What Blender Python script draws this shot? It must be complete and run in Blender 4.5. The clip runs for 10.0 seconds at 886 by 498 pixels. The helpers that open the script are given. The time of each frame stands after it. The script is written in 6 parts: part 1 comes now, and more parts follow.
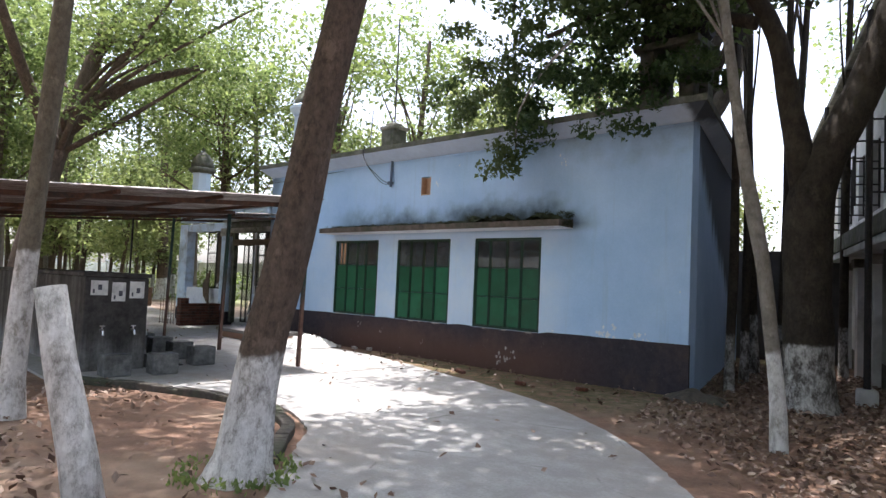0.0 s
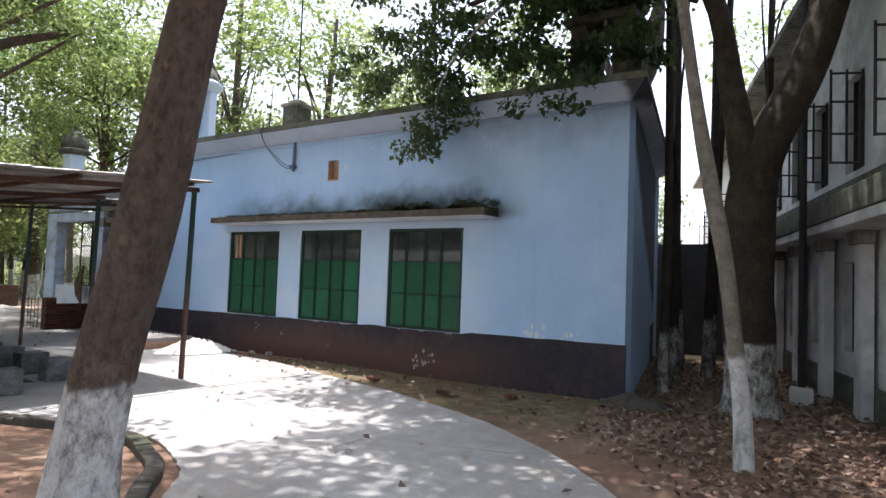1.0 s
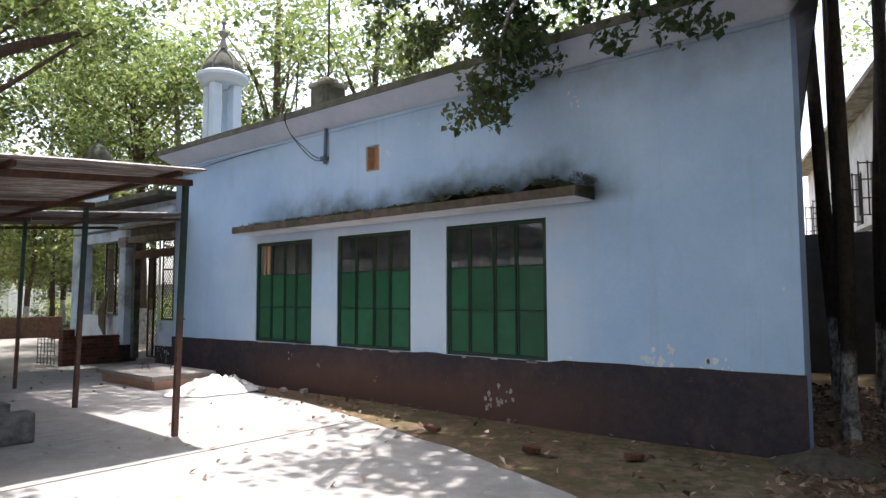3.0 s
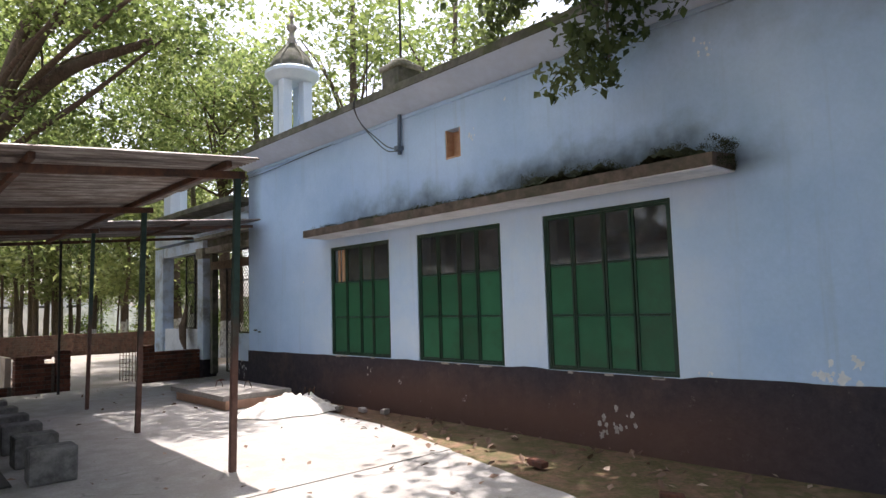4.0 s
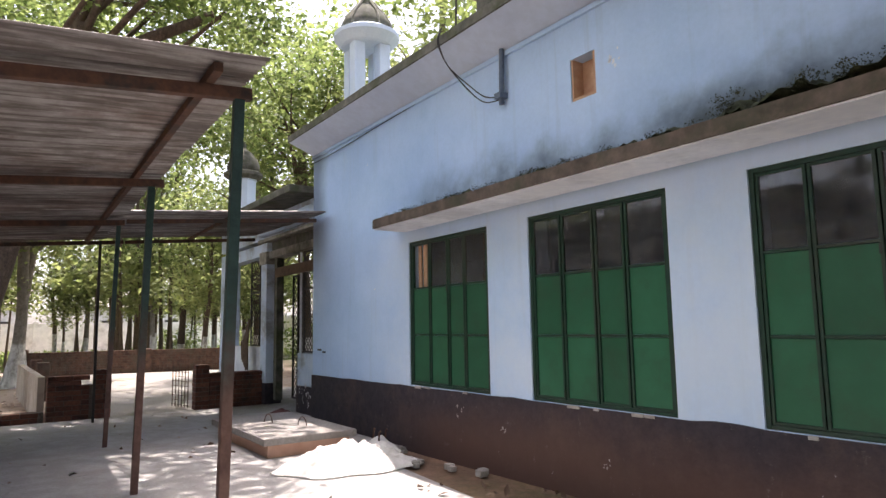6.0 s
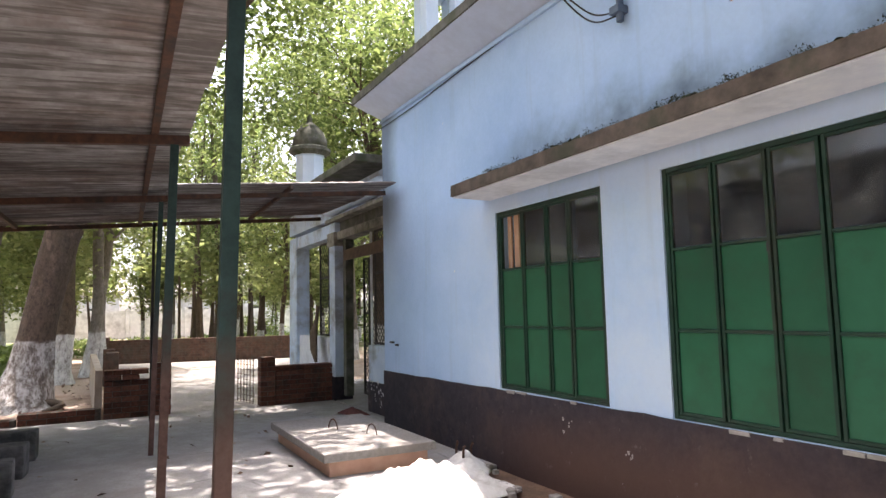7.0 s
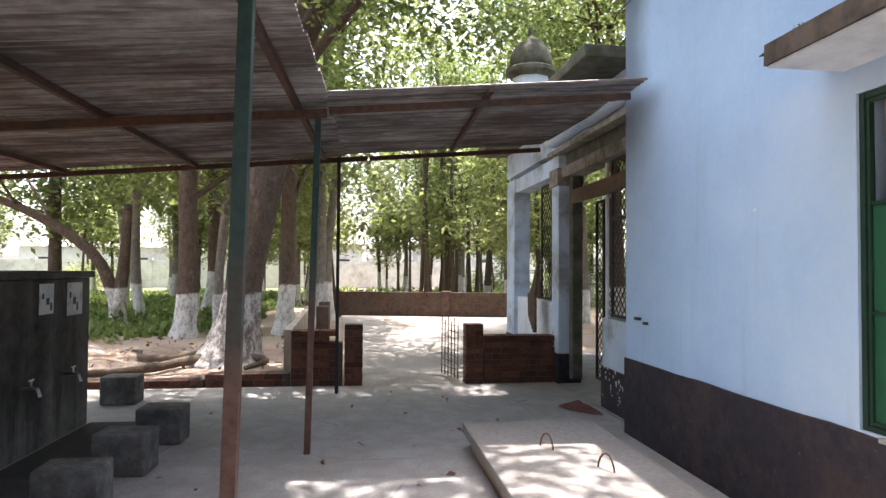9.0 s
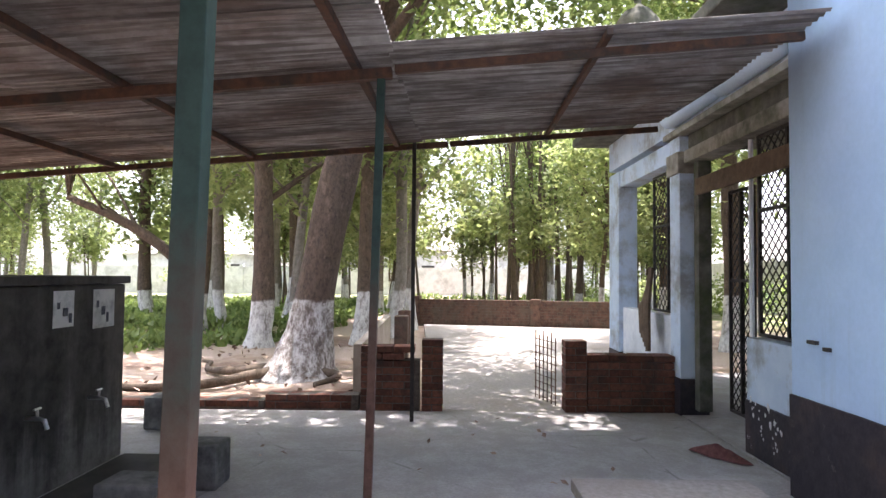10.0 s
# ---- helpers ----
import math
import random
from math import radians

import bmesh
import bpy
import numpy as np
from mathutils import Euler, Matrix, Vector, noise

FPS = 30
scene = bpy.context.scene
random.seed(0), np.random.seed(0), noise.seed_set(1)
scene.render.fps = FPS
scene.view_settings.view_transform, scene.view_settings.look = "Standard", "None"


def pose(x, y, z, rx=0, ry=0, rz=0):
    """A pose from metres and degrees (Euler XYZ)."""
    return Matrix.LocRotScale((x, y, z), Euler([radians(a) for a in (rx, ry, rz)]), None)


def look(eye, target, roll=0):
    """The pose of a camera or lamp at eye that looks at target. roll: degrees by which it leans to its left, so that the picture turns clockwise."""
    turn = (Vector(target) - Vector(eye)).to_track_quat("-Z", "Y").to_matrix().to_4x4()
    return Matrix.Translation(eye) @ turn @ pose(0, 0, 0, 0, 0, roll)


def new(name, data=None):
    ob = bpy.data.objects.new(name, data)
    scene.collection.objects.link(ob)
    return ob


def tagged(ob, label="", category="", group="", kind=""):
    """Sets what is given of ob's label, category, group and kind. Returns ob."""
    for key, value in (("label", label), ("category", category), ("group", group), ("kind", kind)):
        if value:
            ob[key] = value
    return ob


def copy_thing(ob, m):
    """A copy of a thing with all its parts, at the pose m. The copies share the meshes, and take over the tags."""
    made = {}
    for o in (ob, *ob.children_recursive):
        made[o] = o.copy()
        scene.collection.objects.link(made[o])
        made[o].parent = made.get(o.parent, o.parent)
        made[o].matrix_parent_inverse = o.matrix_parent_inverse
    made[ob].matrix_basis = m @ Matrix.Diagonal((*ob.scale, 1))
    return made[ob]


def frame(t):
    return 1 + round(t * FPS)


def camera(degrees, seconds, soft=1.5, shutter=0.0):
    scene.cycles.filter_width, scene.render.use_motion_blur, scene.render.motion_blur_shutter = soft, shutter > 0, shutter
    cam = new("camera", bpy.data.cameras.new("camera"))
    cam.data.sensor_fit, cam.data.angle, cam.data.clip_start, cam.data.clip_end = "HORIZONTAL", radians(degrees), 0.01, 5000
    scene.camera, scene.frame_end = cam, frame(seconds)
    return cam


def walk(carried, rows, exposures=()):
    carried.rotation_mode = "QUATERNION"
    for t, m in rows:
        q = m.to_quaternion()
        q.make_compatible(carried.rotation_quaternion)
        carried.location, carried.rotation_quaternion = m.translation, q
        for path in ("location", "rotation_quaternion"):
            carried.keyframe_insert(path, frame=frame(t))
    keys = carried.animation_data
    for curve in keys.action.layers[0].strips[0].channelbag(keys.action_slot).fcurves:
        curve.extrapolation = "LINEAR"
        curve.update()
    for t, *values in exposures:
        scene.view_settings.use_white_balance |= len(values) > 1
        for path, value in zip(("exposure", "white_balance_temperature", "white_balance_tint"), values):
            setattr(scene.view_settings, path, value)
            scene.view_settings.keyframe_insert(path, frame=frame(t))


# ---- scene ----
cam = camera(68.5, 10.0, 1.45)
PATH = [
    (0, (-0.091, 0.019, 1.554), (-1.449, 1.484, 1.657), 2.5),
    (0.5, (-0.545, 0.438, 1.559), (-1.717, 2.056, 1.665), 1.2),
    (1, (-1.002, 0.917, 1.579), (-2.137, 2.56, 1.675), 2.1),
    (1.5, (-1.419, 1.339, 1.626), (-2.508, 3.013, 1.734), 0.8),
    (2, (-1.835, 1.874, 1.61), (-2.847, 3.594, 1.746), 0.8),
    (2.5, (-2.342, 2.506, 1.532), (-3.486, 4.141, 1.667), 1.3),
    (3, (-2.697, 3.034, 1.517), (-3.977, 4.564, 1.659), -0.2),
    (4.5, (-4.229, 4.408, 1.489), (-5.753, 5.687, 1.684), -1.0),
    (5, (-4.783, 4.812, 1.478), (-6.33, 6.055, 1.72), 0.0),
    (5.5, (-5.318, 5.224, 1.455), (-6.864, 6.468, 1.7), -1.5),
    (6, (-5.891, 5.629, 1.441), (-7.528, 6.755, 1.672), -1.0),
    (7.5, (-7.831, 6.622, 1.516), (-9.624, 7.491, 1.689), -2.0),
    (8, (-8.37, 6.902, 1.498), (-10.217, 7.65, 1.67), -1.8),
    (8.5, (-9.015, 7.131, 1.501), (-10.967, 7.538, 1.657), 0.1),
    (9, (-9.624, 7.24, 1.536), (-11.607, 7.496, 1.595), 0.4),
    (9.5, (-10.298, 7.34, 1.526), (-12.291, 7.501, 1.594), 0.2),
    (10, (-10.929, 7.313, 1.52), (-12.927, 7.307, 1.598), 0.5),
]
walk(cam, [(t, look(eye, target, roll)) for t, eye, target, roll in PATH], [(0.0, 1.47, 6200, 16), (3.0, 1.38, 6400, 17), (5.0, 1.36, 6750, 21), (6.0, 1.68, 6750, 22), (7.5, 2.0, 6750, 20), (9.0, 2.10, 6600, 19), (10.0, 2.44, 6400, 22)])

# ---- world, sun, exposure ----
SUN_FROM = Vector((-0.16, 0.08, 1.0)).normalized()
world = bpy.data.worlds.new("sky")
scene.world = world
world.use_nodes = True
_sky = world.node_tree.nodes.new("ShaderNodeTexSky")
_sky.sky_type = "NISHITA"
_sky.sun_disc = False
_sky.sun_elevation = math.asin(SUN_FROM.z)
_sky.sun_rotation = math.atan2(SUN_FROM.x, SUN_FROM.y)
_sky.air_density, _sky.dust_density = 1.0, 3.0
_bg = world.node_tree.nodes["Background"]
_bg.inputs["Strength"].default_value = 0.15
# a hazy, almost white midday sky
_haze = world.node_tree.nodes.new("ShaderNodeHueSaturation")
_haze.inputs["Saturation"].default_value, _haze.inputs["Value"].default_value = 0.6, 1.3
world.node_tree.links.new(_sky.outputs["Color"], _haze.inputs["Color"])
world.node_tree.links.new(_haze.outputs["Color"], _bg.inputs["Color"])
sun = new("sun", bpy.data.lights.new("sun", "SUN"))
sun.data.energy, sun.data.angle, sun.data.color = 3.6, radians(0.6), (1.0, 0.96, 0.88)
sun.matrix_world = look(SUN_FROM * 60, (0, 0, 0))


# ---- materials ----
class Nodes:
    """A short way to write a node material."""

    def __init__(self, name):
        self.mat = bpy.data.materials.new(name)
        self.mat.use_nodes = True
        self.nt = self.mat.node_tree
        self.bsdf = self.nt.nodes["Principled BSDF"]
        self.out = self.nt.nodes["Material Output"]
        self.bsdf.inputs["Specular IOR Level"].default_value = 0.3

    def link(self, a, b):
        self.nt.links.new(a, b)

    def node(self, kind, **inputs):
        n = self.nt.nodes.new(kind)
        for k, v in inputs.items():
            n.inputs[k.replace("_", " ")].default_value = v
        return n

    def where(self, local=False):
        if local:
            return self.node("ShaderNodeTexCoord").outputs["Object"]
        return self.node("ShaderNodeNewGeometry").outputs["Position"]

    def noise(self, scale, detail=4, rough=0.6, local=False, stretch=None):
        n = self.node("ShaderNodeTexNoise", Scale=scale, Detail=detail, Roughness=rough)
        v = self.where(local)
        if stretch:
            m = self.nt.nodes.new("ShaderNodeMapping")
            m.inputs["Scale"].default_value = stretch
            self.link(v, m.inputs["Vector"])
            v = m.outputs[0]
        self.link(v, n.inputs["Vector"])
        return n.outputs["Fac"]

    def ramp(self, fac, *stops):
        r = self.nt.nodes.new("ShaderNodeValToRGB")
        els = r.color_ramp.elements
        while len(els) < len(stops):
            els.new(0.5)
        for e, (p, c) in zip(els, stops):
            e.position = p
            e.color = (c, c, c, 1) if isinstance(c, (int, float)) else (*c, 1)
        self.link(fac, r.inputs["Fac"])
        return r.outputs["Color"]

    def mix(self, fac, a, b, blend="MIX"):
        n = self.nt.nodes.new("ShaderNodeMix")
        n.data_type, n.blend_type = "RGBA", blend
        for sock, v in ((n.inputs[0], fac), (n.inputs[6], a), (n.inputs[7], b)):
            if isinstance(v, (int, float)):
                sock.default_value = v
            elif isinstance(v, tuple):
                sock.default_value = (*v, 1)
            else:
                self.link(v, sock)
        return n.outputs[2]

    def math(self, op, a, b=0.0, clamp=False):
        n = self.nt.nodes.new("ShaderNodeMath")
        n.operation, n.use_clamp = op, clamp
        for sock, v in zip(n.inputs, (a, b)):
            if isinstance(v, (int, float)):
                sock.default_value = v
            else:
                self.link(v, sock)
        return n.outputs[0]

    def axis(self, i, local=False):
        s = self.nt.nodes.new("ShaderNodeSeparateXYZ")
        self.link(self.where(local), s.inputs[0])
        return s.outputs[i]

    def span(self, v, a, b):
        """0 below a, 1 above b."""
        n = self.nt.nodes.new("ShaderNodeMapRange")
        n.interpolation_type = "SMOOTHSTEP"
        self.link(v, n.inputs[0])
        n.inputs[1].default_value, n.inputs[2].default_value = a, b
        return n.outputs[0]

    def random(self):
        return self.node("ShaderNodeObjectInfo").outputs["Random"]

    def island(self):
        return self.node("ShaderNodeNewGeometry").outputs["Random Per Island"]

    def bump(self, fac, strength=0.3, depth=0.01):
        b = self.nt.nodes.new("ShaderNodeBump")
        b.inputs["Strength"].default_value, b.inputs["Distance"].default_value = strength, depth
        self.link(fac, b.inputs["Height"])
        self.link(b.outputs[0], self.bsdf.inputs["Normal"])

    def done(self, color, rough=0.8, metal=0.0):
        for key, v in (("Base Color", color), ("Roughness", rough), ("Metallic", metal)):
            if isinstance(v, (int, float)):
                self.bsdf.inputs[key].default_value = v
            elif isinstance(v, tuple):
                self.bsdf.inputs[key].default_value = (*v, 1)
            else:
                self.link(v, self.bsdf.inputs[key])
        return self.mat


def simple(name, a, b, scale, rough=0.8, bump=0.3, depth=0.01, metal=0.0, dirt=None, dirt_scale=1.3, local=False, vary=0.0):
    """Two tones of grain, large stains, fine relief."""
    n = Nodes(name)
    fine = n.noise(scale, 6, 0.65, local)
    c = n.ramp(fine, (0.3, a), (0.7, b))
    if dirt:
        big = n.noise(dirt_scale, 5, 0.7, local)
        c = n.mix(n.ramp(big, (0.48, 0.0), (0.66, 0.85)), c, dirt)
    if vary:
        k = n.math("ADD", n.math("MULTIPLY", n.random(), vary * 2), 1 - vary)
        h = n.node("ShaderNodeHueSaturation")
        n.link(k, h.inputs["Value"])
        n.link(c, h.inputs["Color"])
        c = h.outputs[0]
    n.bump(fine, bump, depth)
    return n.done(c, rough, metal)


def wall_paint(name, base, light, mould=True):
    """Blue limewash: cloudy, streaked, with black mould over the window canopy; mould and shade painted in under the
    eaves and at the porch corner.
    """
    n = Nodes(name)
    cloud = n.noise(0.55, 6, 0.65)
    c = n.ramp(cloud, (0.35, base), (0.68, light))
    fine = n.noise(28, 5, 0.7)
    c = n.mix(n.ramp(fine, (0.35, 0.10), (0.7, 0.0)), c, (0.16, 0.22, 0.30))
    streak = n.noise(1.0, 5, 0.7, stretch=(7, 7, 0.35))
    c = n.mix(n.ramp(streak, (0.56, 0.0), (0.8, 0.34)), c, (0.28, 0.33, 0.38))
    flakes = n.noise(5.5, 3, 0.5)
    c = n.mix(n.ramp(flakes, (0.765, 0.0), (0.775, 0.9)), c, (0.72, 0.72, 0.70))
    if mould:
        x, z = n.axis(0), n.axis(2)
        # chalky worn paint round the windows
        worn = n.math("MULTIPLY", n.math("SUBTRACT", 1.0, n.span(z, 2.45, 2.75)), n.math("MULTIPLY", n.span(x, -14.2, -12.4), n.math("SUBTRACT", 1.0, n.span(x, -6.6, -5.9))))
        c = n.mix(n.math("MULTIPLY", worn, n.ramp(n.noise(1.7, 5, 0.65), (0.35, 0.2), (0.62, 0.6))), c, (0.57, 0.65, 0.72))
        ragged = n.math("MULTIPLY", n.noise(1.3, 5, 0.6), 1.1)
        hump = n.math("MULTIPLY", n.span(x, -8.9, -7.9), n.math("SUBTRACT", 1.0, n.span(x, -7.4, -6.7)))
        lift = n.math("SUBTRACT", n.math("ADD", z, n.math("MULTIPLY", ragged, -1.0)), n.math("MULTIPLY", hump, 0.2))
        above = n.math("MULTIPLY", n.math("SUBTRACT", 1.0, n.span(lift, 2.05, 2.70)), n.span(z, 2.5, 2.7))
        along = n.math("MULTIPLY", n.span(x, -13.1, -11.2), n.math("SUBTRACT", 1.0, n.span(x, -6.2, -5.4)))
        c = n.mix(n.math("MULTIPLY", n.math("MULTIPLY", above, along), 0.9, True), c, (0.035, 0.042, 0.03))
        # greying that follows the eave's shade, painted in together with mould
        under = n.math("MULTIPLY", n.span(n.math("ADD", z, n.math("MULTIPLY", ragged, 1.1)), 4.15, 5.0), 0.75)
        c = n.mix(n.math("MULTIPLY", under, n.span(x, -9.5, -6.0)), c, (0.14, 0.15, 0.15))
        # porch-side corner darkened in the colour, for the shade and mould there
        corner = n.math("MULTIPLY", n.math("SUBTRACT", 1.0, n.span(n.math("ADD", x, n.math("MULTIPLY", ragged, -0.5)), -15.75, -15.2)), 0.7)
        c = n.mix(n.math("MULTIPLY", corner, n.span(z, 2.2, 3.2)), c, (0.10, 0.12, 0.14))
    n.bump(n.mix(0.5, fine, cloud), 0.25, 0.01)
    return n.done(c, 0.88)


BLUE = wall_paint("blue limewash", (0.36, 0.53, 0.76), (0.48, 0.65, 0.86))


def side_paint():
    """The blue end wall, blackening raggedly upwards and towards the back."""
    n = Nodes("part-black blue limewash")
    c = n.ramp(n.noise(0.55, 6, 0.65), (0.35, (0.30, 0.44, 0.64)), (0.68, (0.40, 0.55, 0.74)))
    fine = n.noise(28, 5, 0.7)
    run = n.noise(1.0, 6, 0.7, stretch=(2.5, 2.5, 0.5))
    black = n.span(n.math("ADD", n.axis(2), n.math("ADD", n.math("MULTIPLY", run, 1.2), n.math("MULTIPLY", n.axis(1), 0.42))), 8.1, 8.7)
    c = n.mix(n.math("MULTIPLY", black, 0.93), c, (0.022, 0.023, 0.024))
    n.bump(fine, 0.25, 0.01)
    return n.done(c, 0.9)


BLUE_SIDE = side_paint()
BLUE_PALE = wall_paint("pale blue limewash", (0.48, 0.62, 0.78), (0.66, 0.76, 0.86), False)


def eave_paint():
    """Pale blue soffit, turning black past the right end of the building."""
    n = Nodes("pale blue soffit")
    fine = n.noise(9, 5, 0.65)
    c = n.ramp(n.noise(0.8, 5, 0.6), (0.35, (0.46, 0.54, 0.66)), (0.65, (0.56, 0.64, 0.75)))
    c = n.mix(n.ramp(fine, (0.4, 0.15), (0.6, 0.0)), c, (0.30, 0.33, 0.36))
    # black past the wall's right end, with a ragged edge
    damp = n.span(n.math("ADD", n.axis(0), n.math("MULTIPLY", n.noise(2.0, 5, 0.7), 0.3)), -3.95, -3.75)
    c = n.mix(n.math("MULTIPLY", damp, 0.9), c, (0.03, 0.032, 0.032))
    n.bump(fine, 0.15, 0.006)
    return n.done(c, 0.9)


EAVE_SOFFIT = eave_paint()
WHITE_SOFFIT = simple("white soffit", (0.62, 0.66, 0.72), (0.74, 0.77, 0.80), 9, 0.9, 0.2, 0.01, dirt=(0.45, 0.48, 0.52))


def plinth_paint():
    n = Nodes("dark bitumen plinth")
    z, x = n.axis(2), n.axis(0)
    fine = n.noise(14, 6, 0.7)
    c = n.ramp(fine, (0.3, (0.017, 0.016, 0.023)), (0.7, (0.042, 0.035, 0.044)))
    big = n.noise(0.7, 6, 0.7)
    splash = n.math("MULTIPLY", n.math("SUBTRACT", 1.0, n.span(n.math("ADD", z, n.math("MULTIPLY", big, 0.5)), 0.45, 1.05)), n.math("MULTIPLY", n.span(x, -13.6, -11.4), n.math("SUBTRACT", 1.0, n.span(x, -7.2, -4.8))))
    c = n.mix(n.math("MULTIPLY", splash, 0.8), c, (0.105, 0.055, 0.04))
    mud = n.noise(1.0, 6, 0.75, stretch=(1.7, 1.7, 1.3))
    c = n.mix(n.ramp(mud, (0.5, 0.0), (0.66, 0.36)), c, (0.11, 0.07, 0.055))
    scuff = n.noise(9.0, 6, 0.8)
    c = n.mix(n.ramp(scuff, (0.62, 0.0), (0.7, 0.45)), c, (0.2, 0.17, 0.16))
    chips = n.noise(3.4, 6, 0.75)
    c = n.mix(n.ramp(chips, (0.685, 0.0), (0.705, 0.8)), c, (0.42, 0.40, 0.40))
    n.bump(fine, 0.4, 0.012)
    return n.done(c, 0.7)


PLINTH = plinth_paint()
MOULDY = simple("mould-blackened concrete", (0.05, 0.055, 0.045), (0.17, 0.165, 0.14), 5, 0.95, 0.6, 0.02, dirt=(0.06, 0.075, 0.035), dirt_scale=2.2)
EAVE = simple("weathered concrete edge", (0.16, 0.15, 0.12), (0.36, 0.35, 0.31), 6, 0.95, 0.5, 0.015, dirt=(0.07, 0.08, 0.05), dirt_scale=1.6)
CANOPY = simple("damp brown canopy edge", (0.05, 0.04, 0.032), (0.14, 0.11, 0.088), 7, 0.95, 0.6, 0.015, dirt=(0.045, 0.05, 0.032), dirt_scale=2.0)
MOSS = simple("black-green moss", (0.014, 0.018, 0.011), (0.065, 0.075, 0.04), 11, 1.0, 0.8, 0.02)
GREEN = simple("green enamel sheet", (0.010, 0.075, 0.036), (0.018, 0.105, 0.054), 2.2, 0.42, 0.12, 0.006, dirt=(0.018, 0.07, 0.036), dirt_scale=2.8, vary=0.16)
GREEN_FRAME = simple("dark green enamel frame", (0.007, 0.026, 0.017), (0.013, 0.046, 0.028), 8, 0.45, 0.2, 0.004, dirt=(0.03, 0.038, 0.028))
ORANGE = simple("bare orange brick", (0.42, 0.24, 0.15), (0.54, 0.36, 0.24), 12, 0.9, 0.5, 0.01)
RUST = simple("rusty dark iron", (0.055, 0.032, 0.026), (0.13, 0.065, 0.04), 16, 0.75, 0.4, 0.004, dirt=(0.03, 0.035, 0.034), dirt_scale=3)
IRON = simple("black iron", (0.02, 0.02, 0.022), (0.05, 0.045, 0.042), 20, 0.6, 0.3, 0.003)
CABLE = simple("black cable", (0.02, 0.02, 0.025), (0.035, 0.035, 0.04), 30, 0.5, 0.1)
PIPE = simple("blue-grey steel pipe", (0.07, 0.10, 0.15), (0.12, 0.16, 0.22), 14, 0.5, 0.2, 0.003)
CHROME = simple("dull chrome", (0.5, 0.5, 0.5), (0.7, 0.7, 0.7), 20, 0.3, 0.1, 0.002, 1.0)
PAPER = simple("weathered paper", (0.55, 0.56, 0.55), (0.70, 0.70, 0.68), 8, 0.9, 0.2, 0.003, dirt=(0.35, 0.36, 0.36), dirt_scale=6)
INK = simple("faded ink", (0.05, 0.06, 0.08), (0.12, 0.12, 0.14), 30, 0.9)
WOOD = simple("old timber", (0.07, 0.05, 0.035), (0.16, 0.115, 0.08), 9, 0.8, 0.4, 0.006)
SACK = simple("white woven plastic sack", (0.66, 0.65, 0.62), (0.80, 0.79, 0.76), 5, 0.75, 0.6, 0.02, dirt=(0.45, 0.42, 0.38), dirt_scale=3)
RAG = simple("red-brown rag", (0.08, 0.03, 0.03), (0.17, 0.075, 0.07), 22, 0.95, 0.5, 0.01)
RUBBLE = simple("broken mortar", (0.24, 0.22, 0.20), (0.42, 0.39, 0.36), 18, 0.95, 0.5, 0.01)
WHITE_WALL = simple("stained white wall", (0.55, 0.56, 0.56), (0.72, 0.72, 0.71), 3, 0.9, 0.3, 0.01, dirt=(0.36, 0.36, 0.35), dirt_scale=0.9)
# puts the darkness of rooms and gaps into the colour
GREY_DARK = simple("near-black grey", (0.05, 0.05, 0.05), (0.09, 0.085, 0.08), 3, 0.95, 0.2)
BRICK = simple("old brick", (0.085, 0.038, 0.028), (0.19, 0.08, 0.055), 20, 0.95, 0.6, 0.01, dirt=(0.05, 0.042, 0.036), dirt_scale=4, vary=0.35)
TAN = simple("tan plaster", (0.24, 0.19, 0.135), (0.34, 0.27, 0.195), 5, 0.9, 0.2, 0.01, dirt=(0.28, 0.22, 0.16))
TAN_PALE = simple("pale stained cement plaster", (0.32, 0.27, 0.22), (0.46, 0.40, 0.33), 5, 0.92, 0.3, 0.01, dirt=(0.24, 0.20, 0.16), dirt_scale=1.6)
BRICK_MORTAR = simple("dirty mortar", (0.07, 0.06, 0.052), (0.16, 0.14, 0.12), 26, 0.98, 0.5, 0.01)
STOOL = simple("damp cement block", (0.09, 0.092, 0.09), (0.22, 0.22, 0.215), 11, 0.85, 0.4, 0.008, dirt=(0.06, 0.062, 0.06), dirt_scale=3)
TILE_PINK = simple("pink cement", (0.46, 0.27, 0.20), (0.56, 0.36, 0.27), 7, 0.9, 0.3)


def tank_render():
    n = Nodes("black-coated wet cement")
    fine = n.noise(9, 6, 0.7)
    run = n.noise(1.0, 5, 0.65, stretch=(4, 4, 0.4))
    c = n.ramp(fine, (0.3, (0.11, 0.105, 0.10)), (0.7, (0.24, 0.235, 0.225)))
    # worn bitumen coat on the upper part, running down in streaks
    coat = n.span(n.math("ADD", n.axis(2), n.math("MULTIPLY", run, 1.5)), 0.75, 1.35)
    c = n.mix(n.math("MULTIPLY", coat, 0.93), c, n.ramp(fine, (0.35, (0.016, 0.015, 0.015)), (0.8, (0.07, 0.065, 0.06))))
    c = n.mix(n.ramp(n.noise(2.6, 6, 0.7), (0.56, 0.0), (0.68, 0.7)), c, (0.03, 0.03, 0.03))
    n.bump(fine, 0.35, 0.01)
    return n.done(c, n.ramp(run, (0.4, 0.5), (0.6, 0.85)))


TANK = tank_render()


